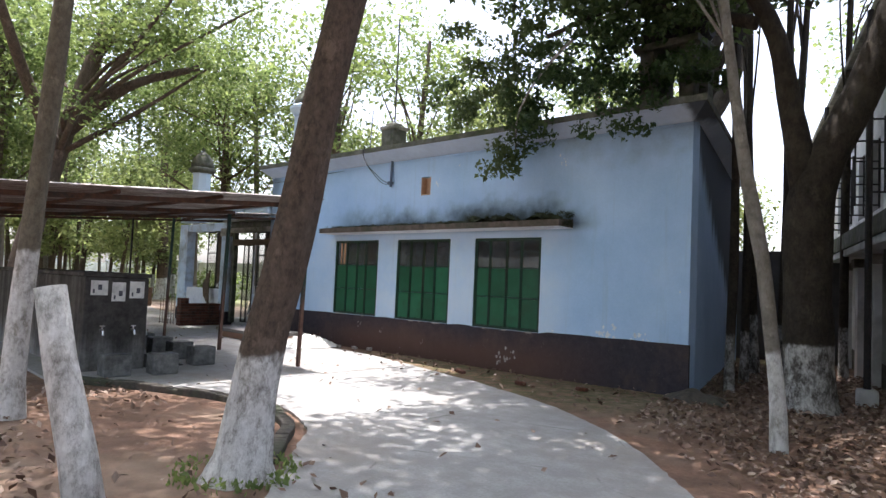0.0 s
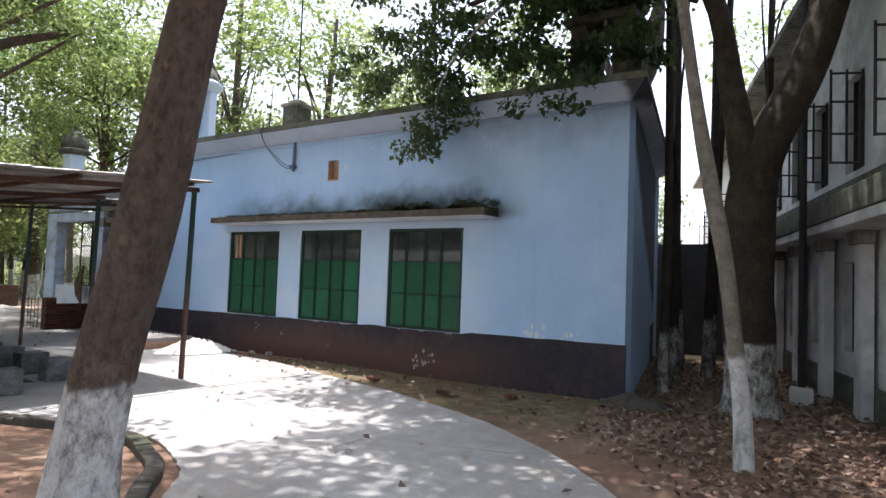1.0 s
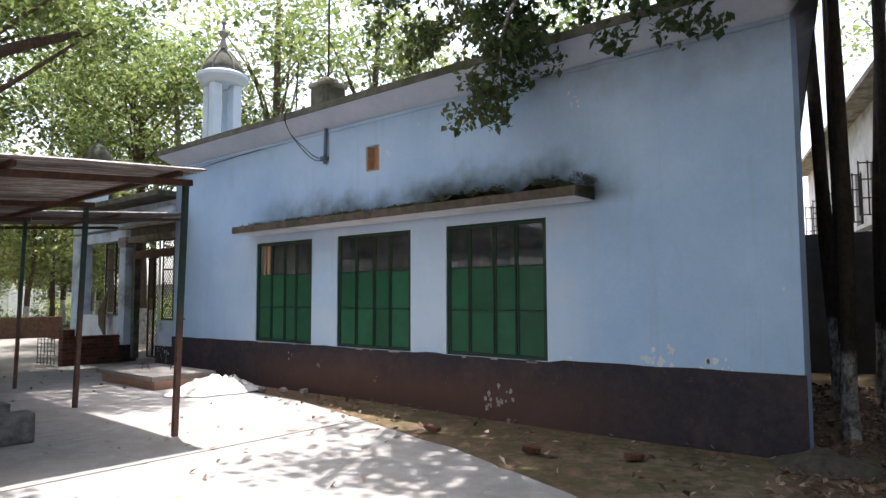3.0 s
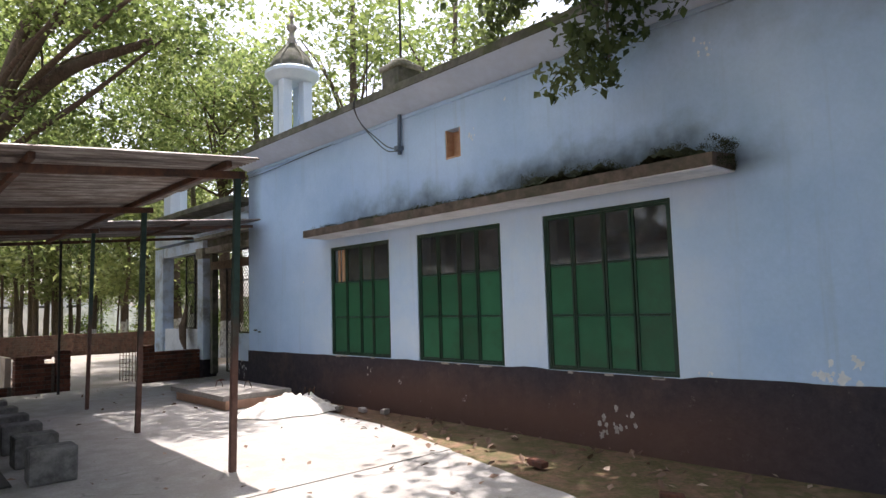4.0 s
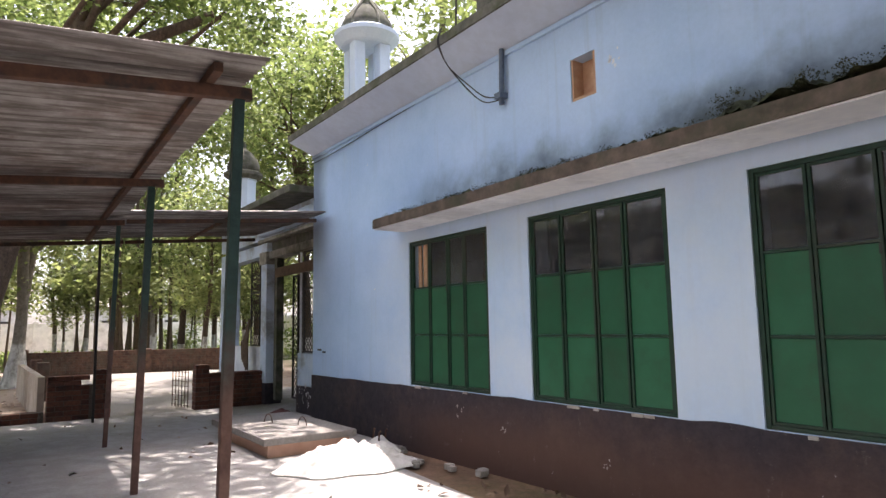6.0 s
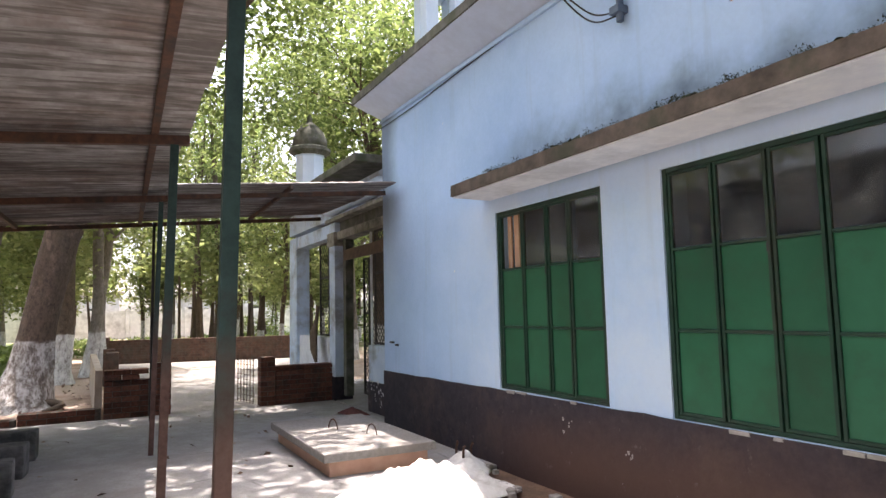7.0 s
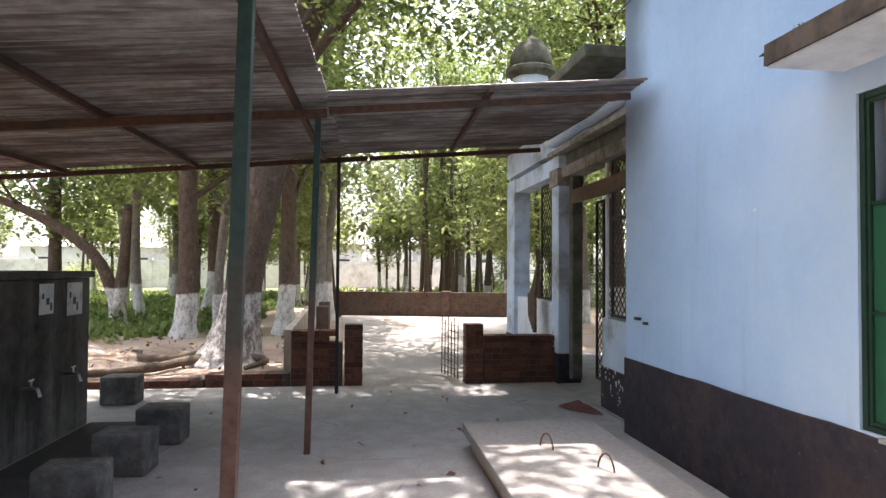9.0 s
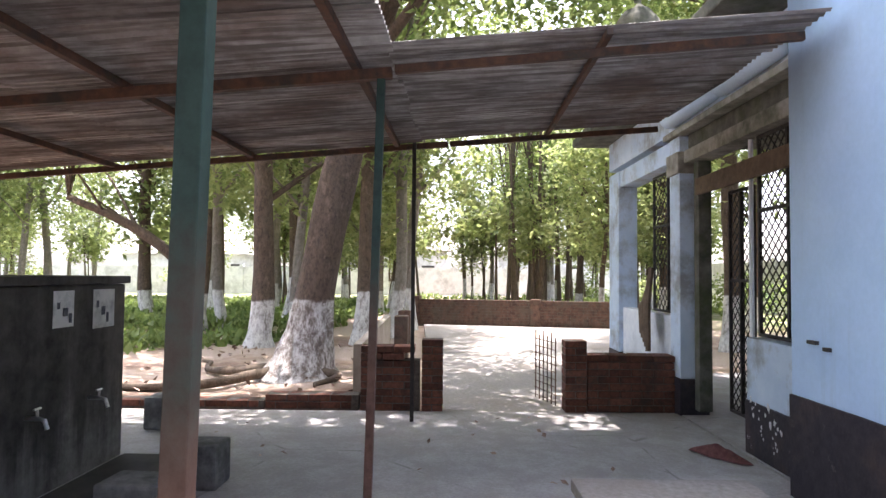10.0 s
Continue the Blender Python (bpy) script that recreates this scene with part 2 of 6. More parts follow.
def tin_sheet():
    n = Nodes("rusting corrugated tin")
    fine = n.noise(6, 6, 0.7)
    c = n.ramp(fine, (0.3, (0.23, 0.22, 0.215)), (0.7, (0.40, 0.385, 0.375)))
    rust = n.noise(1.1, 6, 0.7)
    c = n.mix(n.ramp(rust, (0.46, 0.0), (0.66, 0.75)), c, (0.16, 0.10, 0.075))
    folds = n.noise(1.0, 4, 0.6, stretch=(30, 1.4, 1))
    c = n.mix(n.ramp(folds, (0.42, 0.75), (0.58, 0.0)), c, (0.09, 0.074, 0.065))
    k = n.math("ADD", n.math("MULTIPLY", n.random(), 0.4), 0.8)
    h = n.node("ShaderNodeHueSaturation")
    n.link(k, h.inputs["Value"])
    n.link(c, h.inputs["Color"])
    n.bump(fine, 0.2, 0.004)
    return n.done(h.outputs[0], 0.55, 0.25)


TIN = tin_sheet()


def concrete():
    n = Nodes("worn grey concrete")
    fine = n.noise(40, 6, 0.7)
    mid = n.noise(3.1, 6, 0.7)
    c = n.ramp(fine, (0.3, (0.30, 0.295, 0.29)), (0.7, (0.42, 0.415, 0.405)))
    c = n.mix(n.ramp(mid, (0.42, 0.5), (0.62, 0.0)), c, (0.23, 0.215, 0.20))
    big = n.noise(0.45, 6, 0.7)
    c = n.mix(n.ramp(big, (0.5, 0.0), (0.68, 0.55)), c, (0.30, 0.25, 0.21))
    crack = n.nt.nodes.new("ShaderNodeTexVoronoi")
    crack.feature = "DISTANCE_TO_EDGE"
    crack.inputs["Scale"].default_value = 0.55
    n.link(n.where(), crack.inputs["Vector"])
    line = n.ramp(crack.outputs["Distance"], (0.0, 0.7), (0.010, 0.0))
    c = n.mix(n.math("MULTIPLY", line, n.ramp(mid, (0.5, 0.0), (0.6, 1.0))), c, (0.12, 0.11, 0.10))
    n.bump(n.mix(0.5, fine, mid), 0.35, 0.012)
    return n.done(c, 0.9)


CONCRETE = concrete()
DUSTY = simple("dusty yard concrete", (0.22, 0.205, 0.19), (0.34, 0.32, 0.30), 22, 0.95, 0.4, 0.012, dirt=(0.23, 0.20, 0.175), dirt_scale=0.7)
KERB = simple("dark mossy kerb", (0.035, 0.032, 0.028), (0.11, 0.095, 0.08), 10, 0.95, 0.6, 0.02, dirt=(0.05, 0.06, 0.035))


def soil():
    n = Nodes("reddish packed soil")
    fine = n.noise(24, 8, 0.75)
    mid = n.noise(2.2, 6, 0.7)
    big = n.noise(0.3, 5, 0.65)
    c = n.ramp(fine, (0.3, (0.16, 0.088, 0.058)), (0.7, (0.30, 0.185, 0.13)))
    c = n.mix(n.ramp(mid, (0.42, 0.6), (0.62, 0.0)), c, (0.11, 0.075, 0.055))
    c = n.mix(n.ramp(big, (0.5, 0.0), (0.62, 0.6)), c, (0.30, 0.23, 0.17))
    x, y = n.axis(0), n.axis(1)
    ragged = n.math("MULTIPLY", n.noise(0.9, 6, 0.7), 2.4)
    # damp moss between the path and the wall
    strip = n.math("MULTIPLY", n.span(n.math("ADD", y, ragged), 8.3, 9.2), n.math("MULTIPLY", n.span(x, -12.5, -9.0), n.math("SUBTRACT", 1.0, n.span(x, -4.6, -3.2))))
    strip = n.math("MULTIPLY", strip, n.ramp(n.noise(5, 6, 0.75), (0.38, 0.0), (0.56, 0.85)))
    c = n.mix(strip, c, n.ramp(fine, (0.3, (0.05, 0.054, 0.022)), (0.7, (0.11, 0.112, 0.045))))
    # grass and weeds on the far field
    far = n.math("SUBTRACT", 1.0, n.span(n.math("ADD", x, n.math("MULTIPLY", ragged, 2.0)), -29.0, -24.0))
    side = n.math("SUBTRACT", 1.0, n.math("MULTIPLY", n.span(n.math("ADD", y, ragged), 4.2, 5.6), n.math("SUBTRACT", 1.0, n.span(y, 14.0, 17.0))))
    field = n.math("MULTIPLY", far, n.math("MULTIPLY", side, n.ramp(n.noise(0.5, 6, 0.7), (0.36, 0.25), (0.5, 0.95))))
    lane = n.ramp(n.noise(0.22, 6, 0.75), (0.47, 0.0), (0.56, 0.85))
    field = n.math("MAXIMUM", field, n.math("MULTIPLY", n.math("SUBTRACT", 1.0, n.span(x, -40.0, -34.0)), lane))
    c = n.mix(field, c, n.ramp(n.noise(9, 6, 0.75), (0.3, (0.07, 0.11, 0.035)), (0.7, (0.17, 0.23, 0.08))))
    # pale trodden sand by the yard and between the far trunks
    sand = n.math("MULTIPLY", n.math("SUBTRACT", 1.0, n.span(n.math("ADD", x, ragged), -19.5, -17.5)), n.ramp(n.noise(0.35, 6, 0.75), (0.40, 0.15), (0.52, 0.9)))
    sand = n.math("MULTIPLY", sand, n.math("SUBTRACT", 1.0, n.math("MULTIPLY", field, 0.85)))
    c = n.mix(sand, c, n.ramp(fine, (0.3, (0.30, 0.225, 0.175)), (0.7, (0.50, 0.41, 0.34))))
    n.bump(n.mix(0.4, fine, mid), 0.7, 0.03)
    return n.done(c, 0.97)


SOIL = soil()


def bark(name, a, b, wash, scale=9.0, moss=None, flaked=False):
    """Bark with a lime-washed foot up to the height wash."""
    n = Nodes(name)
    ridges = n.mix(0.5, n.noise(scale * 1.6, 8, 0.75, True, (1, 1, 0.42)), n.noise(scale * 2.6, 8, 0.75, True, (1, 1, 0.8)))
    c = n.ramp(ridges, (0.38, a), (0.62, b))
    big = n.noise(1.3, 5, 0.7, True)
    pale = n.noise(4.2, 7, 0.75, True, (1, 1, 0.6))
    c = n.mix(n.ramp(pale, (0.56, 0.0), (0.62, 0.55)), c, tuple(min(0.4, 1.5 * q) for q in b))
    c = n.mix(n.ramp(big, (0.5, 0.0), (0.66, 0.5)), c, moss or (0.10, 0.085, 0.065))
    if wash:
        z = n.math("ADD", n.axis(2, True), n.math("MULTIPLY", n.noise(6, 4, 0.6, True), 0.14))
        limed = n.math("SUBTRACT", 1.0, n.span(z, wash + 0.03, wash + 0.09))
        worn = n.ramp(n.noise(8, 8, 0.8, True, (1, 1, 0.6)), (0.43, 0.08) if flaked else (0.36, 0.16), (0.60, 0.82) if flaked else (0.53, 0.93))
        c = n.mix(n.math("MULTIPLY", limed, worn), c, n.ramp(ridges, (0.35, (0.44, 0.43, 0.41)), (0.6, (0.74, 0.73, 0.71))))
    n.bump(ridges, 0.9, 0.03)
    return n.done(c, 0.95)


BARK = bark("grey-brown bark", (0.05, 0.037, 0.028), (0.15, 0.11, 0.08), 1.12)
BARK_RED = bark("brown bark", (0.045, 0.033, 0.026), (0.135, 0.098, 0.075), 0.95, 9.0, (0.11, 0.095, 0.075))
BARK_OLD = bark("old brown bark with flaking lime", (0.045, 0.033, 0.026), (0.135, 0.098, 0.075), 1.12, 9.0, (0.11, 0.095, 0.075), True)
BARK_DARK = bark("dark wet bark", (0.02, 0.017, 0.014), (0.06, 0.048, 0.036), 0.92, 9.0, None, True)
BARK_PALE = bark("pale mottled bark", (0.12, 0.105, 0.085), (0.26, 0.235, 0.20), 1.0, 6.0, (0.15, 0.14, 0.10))
BARK_PLAIN = bark("plain brown bark", (0.05, 0.038, 0.028), (0.15, 0.115, 0.085), 0.0)


def leaf(name, a, b, glow=0.45):
    n = Nodes(name)
    r = n.island()
    c = n.ramp(r, (0.0, a), (1.0, b))
    tint = n.noise(0.35, 3, 0.6)
    c = n.mix(n.ramp(tint, (0.4, 0.0), (0.7, 0.4)), c, (0.14, 0.15, 0.06))
    n.done(c, 0.55)
    tr = n.node("ShaderNodeBsdfTranslucent")
    bright = n.mix(1.0, c, (1.7, 1.65, 1.32), "MULTIPLY")
    n.link(bright, tr.inputs["Color"])
    m = n.nt.nodes.new("ShaderNodeMixShader")
    m.inputs[0].default_value = glow
    n.link(n.bsdf.outputs[0], m.inputs[1])
    n.link(tr.outputs[0], m.inputs[2])
    n.link(m.outputs[0], n.out.inputs["Surface"])
    return n.mat


LEAF = leaf("mid green leaves", (0.06, 0.10, 0.036), (0.19, 0.245, 0.10), 0.54)
LEAF_DEEP = leaf("deep green leaves", (0.028, 0.055, 0.022), (0.07, 0.11, 0.045), 0.36)
LEAF_YELLOW = leaf("yellow-green leaves", (0.105, 0.15, 0.06), (0.27, 0.31, 0.15), 0.56)
GRASS = leaf("grass blades", (0.075, 0.125, 0.04), (0.18, 0.24, 0.085), 0.45)


def litter_leaves():
    n = Nodes("dry leaf litter")
    c = n.ramp(n.island(), (0.0, (0.09, 0.055, 0.04)), (0.7, (0.24, 0.16, 0.12)), (1.0, (0.42, 0.33, 0.27)))
    return n.done(c, 0.75)


LITTER = litter_leaves()


def window_glass():
    n = Nodes("dusty window glass")
    dust = n.noise(4, 6, 0.7)
    n.bsdf.inputs["Transmission Weight"].default_value = 1.0
    n.bsdf.inputs["IOR"].default_value = 1.5
    n.bsdf.inputs["Specular IOR Level"].default_value = 0.5
    n.done((0.55, 0.56, 0.55), n.ramp(dust, (0.35, 0.02), (0.75, 0.10)))
    d = n.node("ShaderNodeBsdfDiffuse")
    n.link(n.ramp(dust, (0.3, (0.07, 0.075, 0.075)), (0.7, (0.22, 0.23, 0.225))), d.inputs["Color"])
    m = n.nt.nodes.new("ShaderNodeMixShader")
    n.link(n.ramp(dust, (0.3, 0.10), (0.75, 0.38)), m.inputs[0])
    n.link(n.bsdf.outputs[0], m.inputs[1])
    n.link(d.outputs[0], m.inputs[2])
    n.link(m.outputs[0], n.out.inputs["Surface"])
    return n.mat


GLASS = window_glass()


# ---- mesh tools ----
PLACE = {}


def empty(name, at, label, category, group="", kind="", turn=0.0):
    ob = new(name)
    ob.empty_display_size = 0.2
    ob.matrix_basis = pose(*at, 0, 0, turn)
    PLACE[ob] = ob.matrix_basis.copy()
    return tagged(ob, label, category, group, kind)


def to_mesh(name, bm, smooth=False):
    me = bpy.data.meshes.new(name)
    bmesh.ops.recalc_face_normals(bm, faces=bm.faces)
    bm.to_mesh(me)
    bm.free()
    if smooth:
        for p in me.polygons:
            p.use_smooth = True
    return me


def part(name, bm, material, parent, label="", smooth=False, kind=""):
    """bm is in world coordinates."""
    bm.transform(PLACE[parent].inverted())
    me = to_mesh(name, bm, smooth)
    me.materials.append(material)
    ob = new(name, me)
    ob.parent = parent
    PLACE[ob] = PLACE[parent]
    return tagged(ob, label, kind=kind)


def piece(name, me, parent, m):
    """A piece on a shared mesh, at the world pose m."""
    ob = new(name, me)
    ob.parent = parent
    ob.matrix_basis = PLACE[parent].inverted() @ m
    return ob


def thing(name, bm, material, at, label, category, group="", kind="", smooth=False):
    bm.transform(Matrix.Translation(at).inverted())
    me = to_mesh(name, bm, smooth)
    me.materials.append(material)
    ob = new(name, me)
    ob.location = at
    PLACE[ob] = Matrix.Translation(at)
    return tagged(ob, label, category, group, kind)


def box(bm, lo, hi, bevel=0.0, m=None):
    b = bmesh.new() if bevel else bm
    made = bmesh.ops.create_cube(b, size=1.0)["verts"]
    c = [(p + q) / 2 for p, q in zip(lo, hi)]
    s = [q - p for p, q in zip(lo, hi)]
    for v in made:
        v.co = Vector((c[0] + v.co.x * s[0], c[1] + v.co.y * s[1], c[2] + v.co.z * s[2]))
    if bevel:
        bmesh.ops.bevel(b, geom=b.edges[:], offset=bevel, segments=2, affect="EDGES", profile=0.6)
        if m:
            b.transform(m)
        me = bpy.data.meshes.new("tmp")
        b.to_mesh(me)
        b.free()
        bm.from_mesh(me)
        bpy.data.meshes.remove(me)
    elif m:
        for v in made:
            v.co = m @ v.co
    return bm


def one_box(lo, hi, bevel=0.0, m=None):
    return box(bmesh.new(), lo, hi, bevel, m)


def tube(bm, pts, radii, seg=8, wobble=0.0, flare=None):
    """A swept round bar through pts."""
    pts = [Vector(p) for p in pts]
    if isinstance(radii, (int, float)):
        radii = [radii] * len(pts)
    rings, side = [], None
    for i, p in enumerate(pts):
        d = (pts[min(i + 1, len(pts) - 1)] - pts[max(i - 1, 0)]).normalized()
        if side is None:
            side = d.orthogonal().normalized()
        side = (side - d * side.dot(d)).normalized()
        up = d.cross(side)
        ring = []
        for k in range(seg):
            a = 2 * math.pi * k / seg
            r = radii[i]
            if wobble:
                r *= 1 + wobble * noise.noise(Vector((math.cos(a) * 1.3, math.sin(a) * 1.3, p.z * 0.9)) + pts[0])
            ring.append(bm.verts.new(p + (side * math.cos(a) + up * math.sin(a)) * r))
        rings.append(ring)
    for a, b in zip(rings, rings[1:]):
        for k in range(seg):
            bm.faces.new((a[k], a[(k + 1) % seg], b[(k + 1) % seg], b[k]))
    bm.faces.new(rings[0][::-1])
    bm.faces.new(rings[-1])
    return bm


def turned(profile, at, seg=24):
    """A body of revolution: profile of (radius, z)."""
    bm = bmesh.new()
    rings = []
    for r, z in profile:
        rings.append([bm.verts.new((at[0] + r * math.cos(2 * math.pi * k / seg), at[1] + r * math.sin(2 * math.pi * k / seg), at[2] + z)) for k in range(seg)])
    for a, b in zip(rings, rings[1:]):
        for k in range(seg):
            bm.faces.new((a[k], a[(k + 1) % seg], b[(k + 1) % seg], b[k]))
    bm.faces.new(rings[0][::-1])
    bm.faces.new(rings[-1])
    return bm


def wall_with_holes(xs, zs, holes, y0, y1):
    """A wall in the xz plane between y0 and y1; holes are (i, j) cells of the grid."""
    bm = bmesh.new()
    V = {}

    def vert(i, j, s):
        if (i, j, s) not in V:
            V[i, j, s] = bm.verts.new((xs[i], (y0, y1)[s], zs[j]))
        return V[i, j, s]

    def solid(i, j):
        return 0 <= i < len(xs) - 1 and 0 <= j < len(zs) - 1 and (i, j) not in holes

    for i in range(len(xs) - 1):
        for j in range(len(zs) - 1):
            if not solid(i, j):
                continue
            for s in (0, 1):
                bm.faces.new((vert(i, j, s), vert(i + 1, j, s), vert(i + 1, j + 1, s), vert(i, j + 1, s)))
            for di, dj, (a, b) in ((-1, 0, ((0, 0), (0, 1))), (1, 0, ((1, 0), (1, 1))), (0, -1, ((0, 0), (1, 0))), (0, 1, ((0, 1), (1, 1)))):
                if not solid(i + di, j + dj):
                    bm.faces.new((vert(i + a[0], j + a[1], 0), vert(i + b[0], j + b[1], 0), vert(i + b[0], j + b[1], 1), vert(i + a[0], j + a[1], 1)))
    return bm


def slab(outline, z0, z1):
    """A flat plate of any outline."""
    bm = bmesh.new()
    low = [bm.verts.new((x, y, z0)) for x, y in outline]
    top = [bm.verts.new((x, y, z1)) for x, y in outline]
    bm.faces.new(top)
    bm.faces.new(low[::-1])
    for i in range(len(outline)):
        j = (i + 1) % len(outline)
        bm.faces.new((low[i], low[j], top[j], top[i]))
    return bm


def smooth_line(pts, steps=6):
    """Catmull-Rom through plan points."""
    out = []
    P = [Vector(p) for p in pts]
    P = [2 * P[0] - P[1]] + P + [2 * P[-1] - P[-2]]
    for i in range(1, len(P) - 2):
        for k in range(steps):
            t = k / steps
            a, b, c, d = P[i - 1:i + 3]
            out.append(0.5 * (2 * b + (c - a) * t + (2 * a - 5 * b + 4 * c - d) * t * t + (3 * b - a - 3 * c + d) * t ** 3))
    return out + [P[-2]]


def leaves_mesh(name, centres, spread, count, size, seed, droop=0.35, flat=0.75):
    """Many small folded leaves gathered in clumps round the centres."""
    g = np.random.default_rng(seed)
    c = np.repeat(np.asarray(centres, float), count, axis=0)
    n = len(c)
    off = g.normal(size=(n, 3))
    off /= np.linalg.norm(off, axis=1)[:, None]
    off *= (spread * g.random(n) ** 0.5)[:, None]
    off[:, 2] *= flat
    p = c + off
    az, el = g.random(n) * 2 * np.pi, g.normal(-droop, 0.45, n)
    a = np.stack([np.cos(az) * np.cos(el), np.sin(az) * np.cos(el), np.sin(el)], 1)
    up = np.stack([g.normal(0, 0.5, n), g.normal(0, 0.5, n), np.ones(n)], 1)
    b = np.cross(a, up)
    b /= np.linalg.norm(b, axis=1)[:, None]
    up = np.cross(b, a)
    L = size * (0.6 + 0.8 * g.random(n))[:, None]
    w = L * 0.30
    v = np.stack([p - a * L / 2, p - a * L * 0.08 + b * w + up * w * 0.25, p + a * L / 2, p - a * L * 0.08 - b * w + up * w * 0.25], 1).reshape(-1, 3)
    me = bpy.data.meshes.new(name)
    me.from_pydata(v.tolist(), [], np.arange(4 * n).reshape(-1, 4).tolist())
    return me


def crown_clumps(seed, centre, radii, count):
    """Clump centres through an uneven ellipsoid, denser near its skin."""
    g = np.random.default_rng(seed)
    out = []
    while len(out) < count:
        d = g.normal(size=3)
        d /= np.linalg.norm(d)
        bulge = 0.8 + 0.35 * noise.noise(Vector(d * 1.7) + Vector((seed * 3.1, 0, 0)))
        r = g.random() ** 0.45 * bulge
        if d[2] < -0.55:
            continue
        out.append(Vector(centre) + Vector((d[0] * radii[0] * r, d[1] * radii[1] * r, d[2] * radii[2] * r)))
    return out


def tree(name, at, trunk, crowns, wood, foliage, label, seed, limbs=9, clump=0.75, per=84, size=0.145, forks=(), category="tree", group="", seg=12):
    """trunk: rows (x, y, z, radius) from the foot; crowns: rows (centre, radii, clumps); forks: more stems as rows like trunk."""
    ob = empty(name, at, label, category, group)
    g = random.Random(seed)
    o = Vector(at)
    bm = bmesh.new()
    line = smooth_line([(x, y, z) for x, y, z, r in trunk], 5)
    rad = [float(v) for v in np.interp([p.z for p in line], [t[2] for t in trunk], [t[3] for t in trunk])]
    tube(bm, [o + p for p in line], rad, seg, 0.22)
    part("trunk", bm, wood, ob, smooth=True)
    for f in forks:
        bm = bmesh.new()
        fl = smooth_line([(x, y, z) for x, y, z, r in f], 5)
        fr = [float(v) for v in np.interp([p.z for p in fl], [t[2] for t in f], [t[3] for t in f])]
        tube(bm, [o + p for p in fl], fr, 10, 0.15)
        part("limb", bm, wood, ob, smooth=True)
    top = Vector(trunk[-1][:3])
    clumps = []
    for i, (centre, radii, count) in enumerate(crowns):
        clumps += crown_clumps(seed * 7 + i, centre, radii, count)
    for c in clumps[::max(1, len(clumps) // limbs)] if limbs else ():
        k = g.uniform(0.55, 0.95)
        near = min(line, key=lambda p: abs(p.z - min(top.z, k * c.z)) + 0.1 * (p - c).length)
        r0 = max(0.02, 0.4 * float(np.interp(near.z, [t[2] for t in trunk], [t[3] for t in trunk])))
        mid = near.lerp(c, 0.5) + Vector((g.uniform(-0.3, 0.3), g.uniform(-0.3, 0.3), g.uniform(0.0, 0.4)))
        bm = bmesh.new()
        tube(bm, [o + p for p in smooth_line([near, mid, c], 4)], [r0 * (1 - 0.085 * i) for i in range(9)], 6)
        part("branch", bm, wood, ob, smooth=True)
    me = leaves_mesh("crown", clumps, clump, per, size, seed)
    me.materials.append(foliage)
    leafy = new("crown", me)
    leafy.parent = ob
    return ob


# ---- ground and paving ----
def build_ground():
    bm = bmesh.new()
    xs = sorted(set([-400, -250, -160, -110, -80] + list(np.arange(-66, 14.1, 0.8).round(2)) + [25, 50, 100, 200, 400]))
    ys = sorted(set([-400, -250, -160, -100, -60] + list(np.arange(-28, 30.1, 0.8).round(2)) + [45, 80, 150, 250, 400]))
    rows = []
    for x in xs:
        row = []
        for y in ys:
            inside = -19 < x < 3 and -1 < y < 12
            z = -0.03 + (0.02 if inside else 0.10) * noise.noise(Vector((x * 0.35, y * 0.35, 0)))
            if x > -5 and y > 6.2:
                z += 0.015
            row.append(bm.verts.new((x, y, min(z, -0.012) if inside else z - 0.02)))
        rows.append(row)
    for a, b in zip(rows, rows[1:]):
        for i in range(len(ys) - 1):
            bm.faces.new((a[i], b[i], b[i + 1], a[i + 1]))
    return thing("ground", bm, SOIL, (0, 0, 0), "reddish packed soil with moss and weedy grass", "ground", kind="structure", smooth=True)


build_ground()
path_right = smooth_line([(3.2, -1.5, 0), (0.05, 2.75, 0), (-1.85, 4.85, 0), (-3.08, 6.17, 0), (-4.75, 7.33, 0), (-6.55, 8.05, 0), (-8.66, 8.6, 0)], 16)
path_left = smooth_line([(-8.66, 4.1, 0), (-7.7, 4.4, 0), (-6.84, 4.48, 0), (-5.85, 4.2, 0), (-5.2, 3.68, 0), (-4.3, 2.8, 0), (-1.9, 0.2, 0), (-0.4, -1.9, 0)], 16)
for edge_line in (path_right, path_left):
    for p in edge_line[1:-1]:
        p.x += 0.05 * noise.noise(Vector((p.x * 2.1, p.y * 2.1, 4.0))) + 0.025 * noise.noise(p * 7.0)
        p.y += 0.05 * noise.noise(Vector((p.x * 2.1, p.y * 2.1, 9.0))) + 0.025 * noise.noise(p * 7.0 + Vector((3, 0, 0)))
thing("pavement", slab([(p.x, p.y) for p in path_right + path_left], -0.12, 0.0), CONCRETE, (-4, 4, 0), "worn grey concrete path dappled with sun", "path", kind="structure")
thing("pavement", slab([(-8.675, 8.62), (-10.4, 9.0), (-12.6, 9.2), (-12.7, 9.735), (-15.56, 9.735), (-15.56, 9.895), (-18.2, 9.895), (-18.2, 3.4), (-10.2, 3.0), (-8.675, 3.9)], -0.12, 0.004), CONCRETE, (-13, 6, 0), "grey concrete floor under the tin shelter", "floor", kind="structure")
thing("pavement", slab([(-18.215, 9.9), (-31.2, 12.6), (-33.2, 6.6), (-18.215, 7.2)], -0.12, -0.004), DUSTY, (-24, 9, 0), "sunlit concrete yard beyond the gate", "yard", kind="structure")
bm = bmesh.new()
